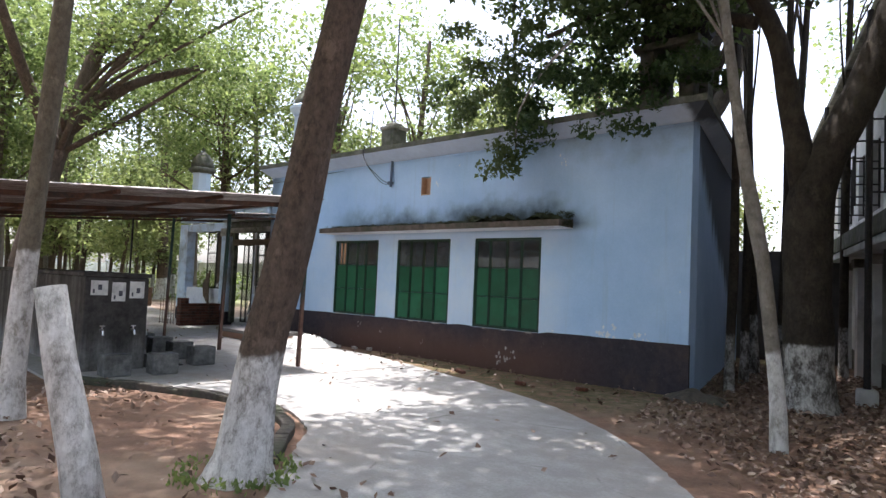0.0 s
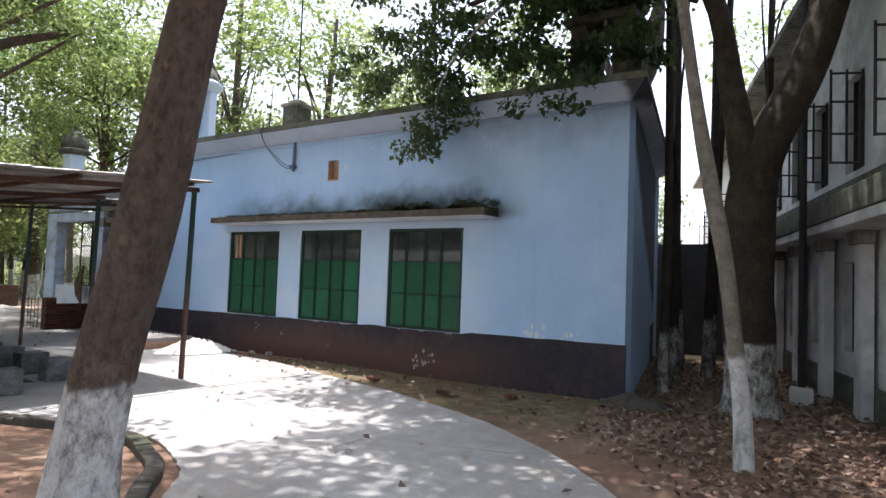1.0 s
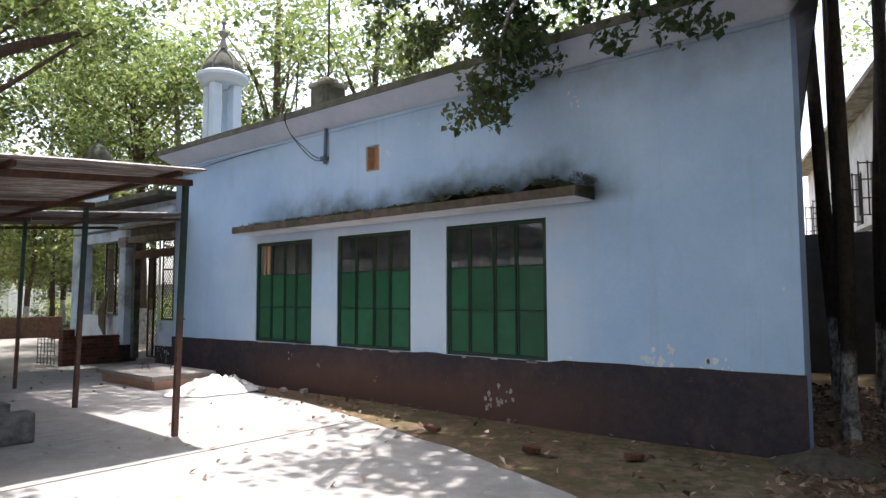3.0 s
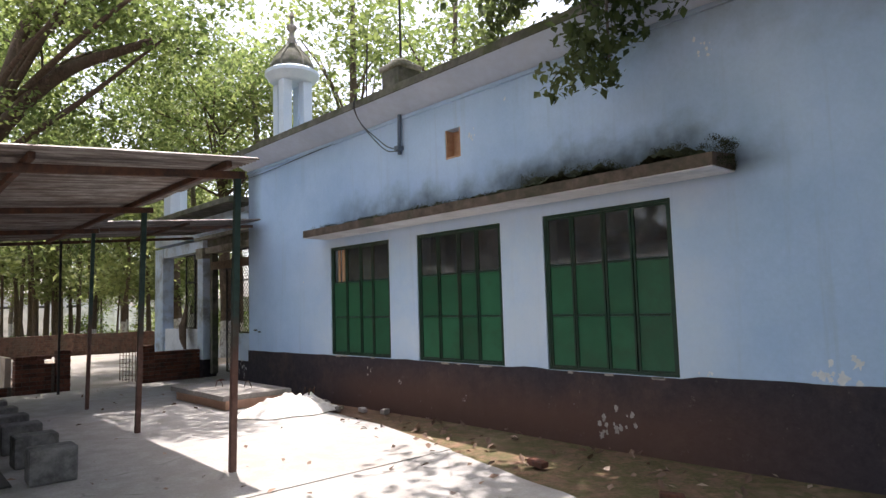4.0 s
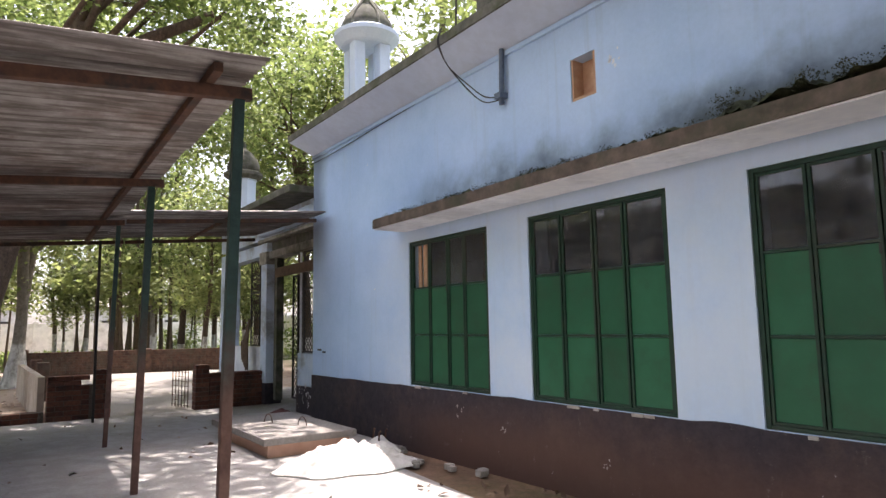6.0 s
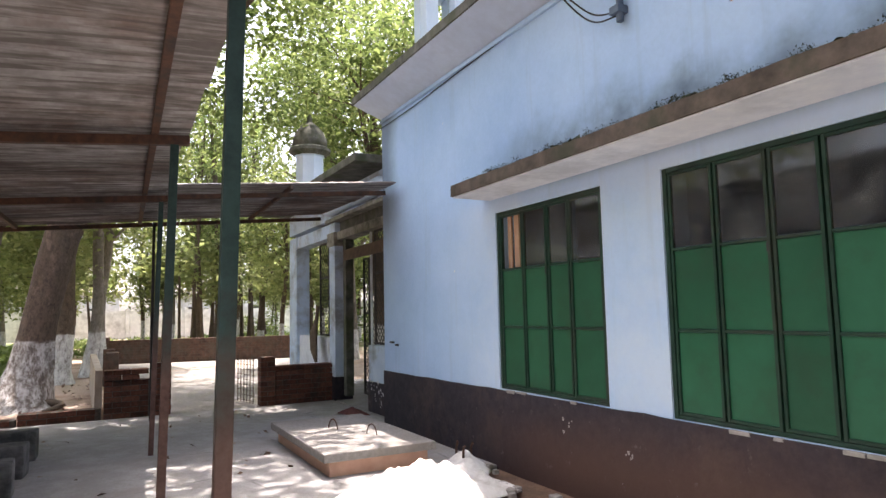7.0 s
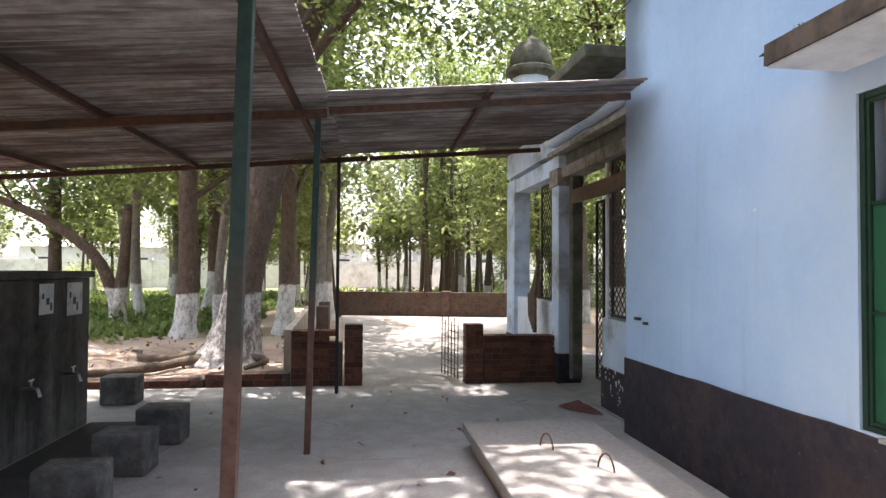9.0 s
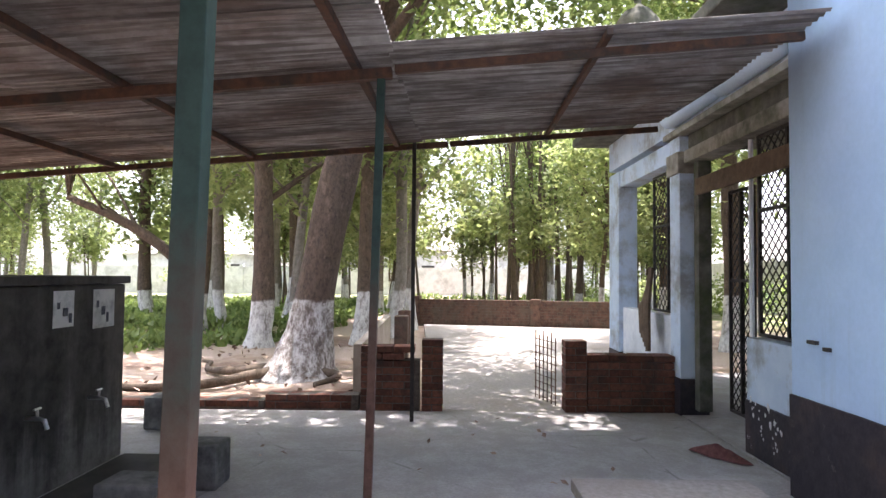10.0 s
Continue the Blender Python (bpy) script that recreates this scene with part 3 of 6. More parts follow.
kerb_line = smooth_line([(-10.0, 3.15, 0), (-8.9, 3.75, 0), (-7.7, 4.22, 0), (-6.84, 4.32, 0), (-5.95, 4.05, 0), (-5.35, 3.58, 0), (-4.9, 3.15, 0)], 6)
for p in kerb_line:
    p += Vector((0.03 * noise.noise(p * 2.3), 0.03 * noise.noise(p * 2.3 + Vector((5, 0, 0))), 0))
for a, b in zip(kerb_line, kerb_line[1:]):
    d = (b - a)
    box(bm, (-0.01, -0.07, -0.1), (d.length + 0.01, 0.07, 0.055 + 0.045 * noise.noise(a * 2.7)), 0.02, Matrix.Translation(a) @ pose(0, 0, 0, 0, 0, math.degrees(math.atan2(d.y, d.x))))
thing("kerb", bm, KERB, (-7.5, 4.0, 0), "low dark mossy kerb along the path", "kerb", kind="structure")

# ---- the blue building ----
WALL_Y, X_L, X_R, TOP = 9.76, -15.54, -4.02, 4.24
SKEW = Vector((-0.233, 0.972, 0))
building = empty("building", (-9.8, WALL_Y, 0), "single-storey blue limewashed building with a dark plinth", "building")
WINDOWS = [(-12.64, -11.10), (-10.48, -8.92), (-8.27, -6.72)]
SILL, HEAD = 0.735, 2.445
VENT = (-9.84, -9.55, 3.38, 3.77)
xs = [X_L, -12.64, -11.10, -10.48, VENT[0], VENT[1], -8.92, -8.27, -6.72, X_R]
zs = [0.0, SILL, HEAD, VENT[2], VENT[3], TOP]
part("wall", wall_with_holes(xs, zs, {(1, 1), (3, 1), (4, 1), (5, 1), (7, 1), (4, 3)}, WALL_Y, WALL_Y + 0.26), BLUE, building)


def back_corner(x, depth):
    return (x + SKEW.x * depth, WALL_Y + SKEW.y * depth)


def side_wall(x, inner, depth, z0, z1, material, name):
    a, b = (x, WALL_Y + 0.262), back_corner(x, depth)
    outline = [a, b, (b[0] + inner, b[1]), (a[0] + inner, a[1])]
    part(name, slab(outline, z0, z1), material, building)


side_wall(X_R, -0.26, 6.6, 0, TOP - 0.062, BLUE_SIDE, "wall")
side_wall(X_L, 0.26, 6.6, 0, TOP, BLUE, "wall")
bl, br = back_corner(X_L, 6.62), back_corner(X_R, 6.62)
part("wall", slab([bl, br, (br[0], br[1] + 0.26), (bl[0], bl[1] + 0.26)], 0, TOP), BLUE, building)
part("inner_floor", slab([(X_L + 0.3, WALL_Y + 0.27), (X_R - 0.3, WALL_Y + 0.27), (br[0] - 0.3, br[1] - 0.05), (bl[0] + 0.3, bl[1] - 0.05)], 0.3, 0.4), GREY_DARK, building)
# plinth, a little proud, with an uneven painted top
bm = bmesh.new()
n = 60
cols = []
for i in range(n + 1):
    x = X_L - 0.012 + (X_R - X_L + 0.024) * i / n
    z = 0.70 + 0.075 * i / n + 0.012 * noise.noise(Vector((x * 2.3, 0, 0)))
    z = min(z, 0.728) if any(a - 0.15 < x < b + 0.15 for a, b in WINDOWS) else z
    cols.append([bm.verts.new(c) for c in ((x, WALL_Y - 0.014, -0.1), (x, WALL_Y - 0.014, z), (x, WALL_Y + 0.01, z + 0.004), (x, WALL_Y + 0.01, -0.1))])
for a, b in zip(cols, cols[1:]):
    for k in range(4):
        bm.faces.new((a[k], a[(k + 1) % 4], b[(k + 1) % 4], b[k]))
bm.faces.new(cols[0])
bm.faces.new(cols[-1][::-1])
part("plinth", bm, PLINTH, building)
b = back_corner(X_R + 0.012, 6.6)
part("plinth", slab([(X_R - 0.01, WALL_Y + 0.012), (X_R + 0.014, WALL_Y + 0.012), b, (b[0] - 0.03, b[1])], -0.1, 0.775), PLINTH, building)
b = back_corner(X_L, 6.6)
part("plinth", slab([(X_L + 0.01, WALL_Y + 0.012), (X_L - 0.014, WALL_Y + 0.012), (b[0] - 0.014, b[1]), (b[0] + 0.02, b[1])], -0.1, 0.7), PLINTH, building)
# roof slab with overhang; its soffit is painted
EAVE_Y, EAVE_Z, ROOF_TOP = 9.36, 4.36, 4.46
bl, br = back_corner(X_L - 0.05, 7.3), back_corner(X_R + 0.35, 7.3)
bm = bmesh.new()
inner = [(X_L, WALL_Y, TOP - 0.06), (X_R, WALL_Y, TOP - 0.06), (*back_corner(X_R, 6.9), TOP - 0.06), (*back_corner(X_L, 6.9), TOP - 0.06)]
outer = [(X_L - 0.05, EAVE_Y, EAVE_Z), (X_R + 0.34, EAVE_Y, EAVE_Z), (*br, EAVE_Z), (*bl, EAVE_Z)]
a = [bm.verts.new(v) for v in inner]
b = [bm.verts.new(v) for v in outer]
for k in range(4):
    bm.faces.new((a[k], a[(k + 1) % 4], b[(k + 1) % 4], b[k]))
bm.faces.new(a[::-1])
bm.faces.new(b)
part("soffit", bm, EAVE_SOFFIT, building, "pale blue coved soffit")
edge = [(X_L - 0.07, EAVE_Y - 0.02), (X_R + 0.36, EAVE_Y - 0.02), (br[0] + 0.02, br[1]), (bl[0] - 0.02, bl[1])]
n = 70
front = [(edge[0][0] + (edge[1][0] - edge[0][0]) * i / n, edge[0][1] + 0.012 * noise.noise(Vector((i * 0.7, 3, 0)))) for i in range(n + 1)]
part("roof", slab(front + [edge[2], edge[3]], EAVE_Z + 0.002, ROOF_TOP), MOULDY, building, "mould-stained concrete roof slab")
part("cornice", one_box((X_L - 0.01, WALL_Y - 0.028, TOP - 0.115), (X_R + 0.01, WALL_Y, TOP - 0.065), 0.008), BLUE, building)
# canopy over the windows
CAN = (-12.72, -6.09, 9.33, 2.595, 2.705)
part("canopy_soffit", one_box((CAN[0], CAN[2], CAN[3] - 0.012), (CAN[1], WALL_Y, CAN[3])), WHITE_SOFFIT, building, "white canopy soffit")
bm = bmesh.new()
n = 40
cols = []
for i in range(n + 1):
    x = CAN[0] - 0.01 + (CAN[1] - CAN[0] + 0.02) * i / n
    j = 0.012 * noise.noise(Vector((x * 1.9, 7, 0)))
    cols.append([bm.verts.new(c) for c in ((x, CAN[2] - 0.02 + j, CAN[3]), (x, CAN[2] - 0.015 + j, CAN[4] + j), (x, WALL_Y, CAN[4] + 0.04), (x, WALL_Y, CAN[3]))])
for a, b in zip(cols, cols[1:]):
    for k in range(4):
        bm.faces.new((a[k], a[(k + 1) % 4], b[(k + 1) % 4], b[k]))
bm.faces.new(cols[0])
bm.faces.new(cols[-1][::-1])
part("canopy", bm, CANOPY, building, "mould-blackened concrete window canopy")
# moss heaped on the canopy
def moss_heap(x0, x1, height, seed):
    bm = bmesh.new()
    nx, ny = int((x1 - x0) / 0.022), 18
    rows = []
    for i in range(nx + 1):
        u = i / nx
        x = x0 + (x1 - x0) * u
        env = math.sin(math.pi * u) ** 0.6
        row = []
        for j in range(ny + 1):
            w = j / ny
            y = CAN[2] + 0.03 + (WALL_Y - CAN[2] - 0.03) * w
            h = height * env * (0.55 + 0.3 * w) * (0.75 + 1.5 * noise.noise(Vector((x * 4.6 + seed, y * 5.5, seed)))) + 0.045 * env * noise.noise(Vector((x * 15, y * 15, seed))) + 0.025 * env * noise.noise(Vector((x * 34, y * 34, seed)))
            row.append(bm.verts.new((x, y, CAN[4] - 0.02 + 0.05 * w + max(0.0, h))))
        rows.append(row)
    for a, b in zip(rows, rows[1:]):
        for j in range(ny):
            bm.faces.new((a[j], b[j], b[j + 1], a[j + 1]))
    part("moss", bm, MOSS, building, "black-green moss heaped on the canopy", smooth=True)


moss_heap(-12.85, -8.5, 0.045, 2.0)
moss_heap(-8.5, -6.95, 0.15, 5.0)
moss_heap(-9.3, -8.2, 0.07, 8.0)
moss_heap(-6.85, -6.27, 0.16, 11.0)
# fuzzy fringe of the moss
g = random.Random(44)
fringe = []
for k in range(420):
    x = g.uniform(-12.6, -6.3)
    lift = 0.02 + (0.12 if -8.3 < x < -7.1 else 0.0) * g.random() + (0.15 if x > -6.7 else 0.0) * g.random()
    fringe.append((x, g.uniform(CAN[2] + 0.02, WALL_Y - 0.02), CAN[4] + lift))
for k in range(46):
    fringe.append((CAN[1] + g.uniform(-0.03, 0.05), g.uniform(CAN[2], WALL_Y - 0.05), g.uniform(CAN[3] + 0.01, CAN[4] + 0.14)))
me = leaves_mesh("moss", [Vector(p) - Vector((-9.8, WALL_Y, 0)) for p in fringe], 0.06, 56, 0.014, 45, -0.6, 0.7)
me.materials.append(MOSS)
ob = new("moss", me)
ob.parent = building
tagged(ob, "fuzzy dark moss fringe", kind="stuff")


# ---- windows: green sheet-steel leaves with glazed tops ----
def window(x0, x1, split, broken=False, ajar=None, seed=0):
    y = WALL_Y + 0.035
    holder = part("window", one_box((x0, y - 0.02, SILL), (x0 + 0.035, y + 0.04, HEAD), 0.004), GREEN_FRAME, building, "green steel window with glazed upper panes, closed")
    part("frame", one_box((x1 - 0.035, y - 0.02, SILL), (x1, y + 0.04, HEAD), 0.004), GREEN_FRAME, holder)
    part("frame", one_box((x0 + 0.036, y - 0.018, HEAD - 0.035), (x1 - 0.036, y + 0.04, HEAD), 0.004), GREEN_FRAME, holder)
    part("frame", one_box((x0 + 0.036, y - 0.018, SILL), (x1 - 0.036, y + 0.04, SILL + 0.03), 0.004), GREEN_FRAME, holder)
    w = x1 - x0 - 0.07
    cuts = [x0 + 0.035 + w * f for f in split]
    rows = [(SILL + 0.032, 1.325), (1.328, 1.875), (1.878, HEAD - 0.037)]
    g = random.Random(seed)
    for c in range(4):
        a, b = cuts[c] + 0.003, cuts[c + 1] - (0.003 if c != 2 else 0.03 if ajar == 3 else 0.012)
        turn = pose(b if c == 3 else a, y, 0, 0, 0, (g.uniform(0.6, 1.6) if c != ajar else 4.0) * (1 if c == 3 else -1)) @ Matrix.Translation((-(b if c == 3 else a), -y, 0))
        for lo, hi in rows[:2]:
            bm = one_box((a + 0.012, y + 0.002, lo + 0.01), (b - 0.012, y + 0.006, hi - 0.01), 0, turn)
            part("panel", bm, GREEN, holder)
        bm = bmesh.new()
        for u0, u1 in ((a, a + 0.022), (b - 0.022, b)):
            box(bm, (u0, y - 0.012, rows[0][0]), (u1, y + 0.016, rows[2][1]), 0.003, turn)
        for z in (rows[0][0], rows[0][1] - 0.008, rows[1][1] - 0.008, rows[2][1] - 0.02):
            box(bm, (a + 0.022, y - 0.010, z), (b - 0.022, y + 0.014, z + 0.02), 0.003, turn)
        part("leaf_frame", bm, GREEN_FRAME, holder)
        lo, hi = rows[2]
        if broken and c == 0:
            part("bar", one_box((a + 0.05, y + 0.05, lo), (a + 0.11, y + 0.07, hi), 0.004), ORANGE, holder, "bare wooden bar behind a missing pane")
            part("bar", one_box((a + 0.16, y + 0.05, lo), (a + 0.24, y + 0.07, hi), 0.004), ORANGE, holder)
            part("bar", one_box((a + 0.27, y + 0.05, lo), (a + 0.31, y + 0.07, hi), 0.004), WOOD, holder)
        else:
            ob = part("pane", one_box((a + 0.02, y + 0.001, lo + 0.012), (b - 0.02, y + 0.005, hi - 0.012), 0, turn), GLASS, holder, "dusty glass pane")
            ob.visible_shadow = False
    part("handle", one_box((cuts[2] - 0.03, y - 0.024, 1.80), (cuts[2] - 0.015, y - 0.012, 1.86), 0.004), IRON, holder)


window(*WINDOWS[0], (0.0, 0.262, 0.518, 0.745, 1.0), broken=True, ajar=3, seed=1)
window(*WINDOWS[1], (0.0, 0.255, 0.515, 0.738, 1.0), seed=2)
window(*WINDOWS[2], (0.0, 0.23, 0.50, 0.73, 1.0), seed=3)
# flaked mortar under the sills
g = random.Random(4)
for a, b in WINDOWS:
    for _ in range(4):
        x = g.uniform(a + 0.1, b - 0.1)
        part("mortar_chip", one_box((x - g.uniform(0.02, 0.09), WALL_Y - 0.022, SILL - g.uniform(0.014, 0.03)), (x + g.uniform(0.02, 0.09), WALL_Y + 0.01, SILL - 0.002), 0.004), RUBBLE, building)
# vent hole with a bare brick inside
bm = bmesh.new()
box(bm, (VENT[0] + 0.002, WALL_Y + 0.14, VENT[2] + 0.002), (VENT[1] - 0.002, WALL_Y + 0.2, VENT[3] - 0.002))
box(bm, (VENT[0] + 0.002, WALL_Y + 0.012, VENT[2] + 0.002), (VENT[0] + 0.02, WALL_Y + 0.14, VENT[3] - 0.002))
box(bm, (VENT[1] - 0.035, WALL_Y + 0.012, VENT[2] + 0.002), (VENT[1] - 0.002, WALL_Y + 0.14, VENT[3] - 0.002))
box(bm, (VENT[0] + 0.02, WALL_Y + 0.012, VENT[2] + 0.002), (VENT[1] - 0.035, WALL_Y + 0.14, VENT[2] + 0.03))
part("vent_hole", bm, ORANGE, building, "square vent hole showing bare orange brick")
# service pipe and cables
bm = bmesh.new()
tube(bm, [(-10.74, WALL_Y - 0.05, 3.62), (-10.72, WALL_Y - 0.05, 4.19)], 0.028, 10)
box(bm, (-10.80, WALL_Y - 0.10, 3.68), (-10.70, WALL_Y, 3.74), 0.006)
part("conduit", bm, PIPE, building, "blue-grey steel service conduit", smooth=False)
for k, sag in enumerate((0.0, 0.06)):
    bm = bmesh.new()
    tube(bm, smooth_line([(-11.18 - sag * 0.4, 9.30, 4.50), (-11.2 - sag * 0.3, 9.27, 4.34), (-11.22, 9.40, 4.12), (-11.14, WALL_Y - 0.14, 3.92 - sag), (-11.0, WALL_Y - 0.06, 3.78 - sag), (-10.76, WALL_Y - 0.06, 3.70 - sag * 0.5)], 6), 0.007, 6)
    part("cable", bm, CABLE, building)
bm = bmesh.new()
tube(bm, smooth_line([(-15.66, WALL_Y - 0.03, 4.05), (-14.6, WALL_Y - 0.02, 4.06), (-13.2, WALL_Y - 0.015, 4.11), (-12.0, WALL_Y - 0.015, 4.14)], 5), 0.006, 5)
part("cable", bm, CABLE, building)
for x, z, dx in ((-15.3, 1.08, 0.1), (-15.12, 1.05, 0.06)):
    part("hook", one_box((x, WALL_Y - 0.03, z), (x + dx, WALL_Y, z + 0.025), 0.004), IRON, building)


# ---- on the roof ----
LIFT = 0.42


def turret(at):
    ob = empty("turret", at, "small whitewashed domed roof turret on four pillars", "turret")
    x, y, z = at
    part("base", turned([(0.50, 0), (0.50, 0.08), (0.46, 0.1)], at), BLUE_PALE, ob)
    for a in range(4):
        t = a * math.pi / 2 + 0.55
        cx, cy = x + 0.33 * math.cos(t), y + 0.33 * math.sin(t)
        part("pillar", one_box((cx - 0.11, cy - 0.11, z + 0.09), (cx + 0.11, cy + 0.11, z + LIFT + 1.12), 0.02), BLUE_PALE, ob)
    top = (x, y, z + LIFT)
    part("ring", turned([(0.42, 1.12), (0.48, 1.14), (0.61, 1.27), (0.61, 1.34), (0.50, 1.40)], top), BLUE_PALE, ob, smooth=False)
    part("dome", turned([(0.48, 1.40), (0.46, 1.52), (0.36, 1.68), (0.22, 1.82), (0.13, 1.92), (0.12, 1.98)], top), MOULDY, ob, "weathered grey dome", smooth=True)
    part("finial", turned([(0.13, 1.96), (0.09, 2.06), (0.045, 2.2), (0.12, 2.30), (0.12, 2.34), (0.04, 2.40), (0.03, 2.5), (0.07, 2.56), (0.02, 2.66)], top, 12), EAVE, ob)
    for a in range(6):
        t = a * math.pi / 3
        part("rib", tube(bmesh.new(), [(x + r * math.cos(t), y + r * math.sin(t), z + LIFT + h) for r, h in ((0.475, 1.42), (0.455, 1.54), (0.365, 1.70), (0.225, 1.84), (0.14, 1.94))], 0.025, 6), EAVE, ob)
    return ob


turret((-15.03, 10.46, ROOF_TOP)).scale = (0.88, 0.88, 0.98)
cistern = empty("roof_cistern", (-11.1, 10.0, ROOF_TOP), "mossy concrete box cistern on the roof with a rod", "cistern")
part("tank", one_box((-11.27, 9.82, ROOF_TOP), (-10.85, 10.24, ROOF_TOP + 0.6), 0.04), MOULDY, cistern)
part("rim", one_box((-11.30, 9.79, ROOF_TOP + 0.52), (-10.82, 10.27, ROOF_TOP + 0.61), 0.03), EAVE, cistern, "pale weathered rim")
part("lid", turned([(0.2, 0.605), (0.18, 0.66), (0.11, 0.70), (0.04, 0.715)], (-11.06, 10.03, ROOF_TOP), 12), MOULDY, cistern, smooth=True)
part("rod", tube(bmesh.new(), [(-11.05, 10.03, 5.15), (-11.05, 10.03, 7.6)], 0.018, 8), IRON, cistern)
part("rod", tube(bmesh.new(), [(-11.5, 9.7, ROOF_TOP), (-11.44, 9.7, 5.45)], 0.012, 6), IRON, cistern)

# dark tank stand near the roof's corner
stand = empty("tank_stand", (-4.62, 10.48, ROOF_TOP), "dark mouldy concrete tank stand on the roof corner", "tank stand")
for dx in (-0.34, 0.34):
    for dy in (-0.3, 0.3):
        part("pillar", one_box((-4.62 + dx - 0.12, 10.48 + dy - 0.12, ROOF_TOP), (-4.62 + dx + 0.12, 10.48 + dy + 0.12, ROOF_TOP + 1.08), 0.02), MOULDY, stand)
part("deck", one_box((-5.17, 9.98, ROOF_TOP + 1.082), (-4.07, 10.98, ROOF_TOP + 1.2), 0.02), MOULDY, stand)
part("drum", tube(bmesh.new(), [(-5.19, 10.48, ROOF_TOP + 1.47), (-5.12, 10.48, ROOF_TOP + 1.47), (-4.12, 10.48, ROOF_TOP + 1.47), (-4.05, 10.48, ROOF_TOP + 1.47)], [0.2, 0.27, 0.27, 0.2], 16), IRON, stand, "black horizontal drum")

# ---- porch at the far end of the building ----
PORCH_PAINT = simple("weathered pale blue limewash", (0.42, 0.54, 0.68), (0.58, 0.68, 0.79), 2.4, 0.9, 0.3, 0.01, dirt=(0.25, 0.25, 0.24), dirt_scale=1.7)
porch = empty("porch", (-18.6, 9.95, 0), "low pale blue porch with columns and grilles", "porch")
PY = 9.90


def column(x, w, d, top):
    part("column", one_box((x - w, PY, 0.40), (x, PY + d, top), 0.012), PORCH_PAINT, porch)
    part("column_foot", one_box((x - w - 0.008, PY - 0.008, -0.05), (x + 0.008, PY + d + 0.008, 0.40), 0.012), PLINTH, porch, "dark painted column foot")


column(-18.10, 0.31, 0.31, 3.08)
column(-20.62, 0.55, 0.28, 3.08)
part("beam", one_box((-20.61, PY + 0.02, 2.84), (-18.42, PY + 0.29, 3.08), 0.01), PORCH_PAINT, porch)
part("column_cap", one_box((-18.45, PY - 0.03, 2.66), (-18.06, PY + 0.34, 2.90), 0.015), EAVE, porch)
part("lintel_band", one_box((-18.05, PY + 0.08, 2.905), (X_L - 0.02, PY + 0.30, 3.075), 0.008), MOULDY, porch, "dark recessed band over the lintel")
part("ledge", one_box((-18.5, PY - 0.05, 3.082), (X_L - 0.02, PY + 0.30, 3.15), 0.012), EAVE, porch, "pale weathered ledge")
part("roof", one_box((-21.4, 9.36, 3.58), (X_L - 0.03, 14.0, 3.70), 0.02), MOULDY, porch, "mould-dark concrete roof slab")
part("ceiling_beam", one_box((-21.2, PY + 0.01, 3.152), (X_L - 0.02, PY + 0.31, 3.578)), PORCH_PAINT, porch)
part("low_wall", one_box((-20.61, PY + 0.06, 0.0), (-18.42, PY + 0.22, 1.06), 0.012), WHITE_SOFFIT, porch, "flaking white half wall")
part("low_wall", one_box((-16.62, PY + 0.04, 0.46), (X_L - 0.02, PY + 0.24, 1.0), 0.012), PORCH_PAINT, porch)
part("low_wall", one_box((-16.64, PY + 0.03, -0.05), (X_L - 0.02, PY + 0.25, 0.46), 0.012), PLINTH, porch)


def flake(cx, y, cz, r, seed, parent, material=None):
    """A thin ragged patch where paint has come off a wall that faces -y."""
    n = 18
    bm = bmesh.new()
    rim = []
    for k in range(n):
        a = 2 * math.pi * k / n
        q = r * (0.55 + 0.75 * abs(noise.noise(Vector((math.cos(a) * 2 + seed, math.sin(a) * 2, seed)))))
        q *= 0.75 + 0.5 * noise.noise(Vector((a * 2.9, seed * 3.1, 1.0)))
        rim.append((cx + q * math.cos(a) * 0.75, cz + q * math.sin(a)))
    low = [bm.verts.new((x, y, z)) for x, z in rim]
    top = [bm.verts.new((x, y - 0.0035, z)) for x, z in rim]
    bm.faces.new(top)
    for k in range(n):
        bm.faces.new((low[k], low[(k + 1) % n], top[(k + 1) % n], top[k]))
    part("paint_flake", bm, material or WHITE_WALL, parent)


def flaked(cx, y, cz, r, seed, parent, material=None):
    """A scatter of ragged flakes of several sizes."""
    g = random.Random(int(seed * 10))
    for k in range(6):
        q = r * g.uniform(0.18, 0.62)
        flake(cx + g.gauss(0, r * 0.75), y, cz + g.gauss(0, r * 0.6), q, seed + 2.3 * k, parent, material)


for k, (x, z, q) in enumerate(((-16.2, 0.40, 0.10), (-16.35, 0.28, 0.06), (-16.05, 0.32, 0.05), (-16.45, 0.42, 0.05), (-16.15, 0.18, 0.05))):
    flaked(x, PY + 0.032, z, q, k * 1.7, porch)
for k, (x, z, q) in enumerate(((-5.43, 0.90, 0.17), (-5.47, 0.82, 0.08), (-4.79, 0.83, 0.15), (-4.66, 0.81, 0.07), (-6.32, 3.81, 0.08), (-6.27, 3.74, 0.05), (-9.34, 3.61, 0.07), (-6.45, 0.77, 0.07))):
    flaked(x, WALL_Y + 0.001, z, q, 9 + k * 1.3, building, WHITE_SOFFIT)
for k, (x, z, q) in enumerate(((-7.62, 0.22, 0.13), (-7.45, 0.28, 0.12), (-7.28, 0.26, 0.10), (-10.9, 0.4, 0.05), (-9.6, 0.3, 0.04), (-11.6, 0.55, 0.05))):
    flaked(x, WALL_Y - 0.013, z, q, 30 + k * 1.9, building, RUBBLE)
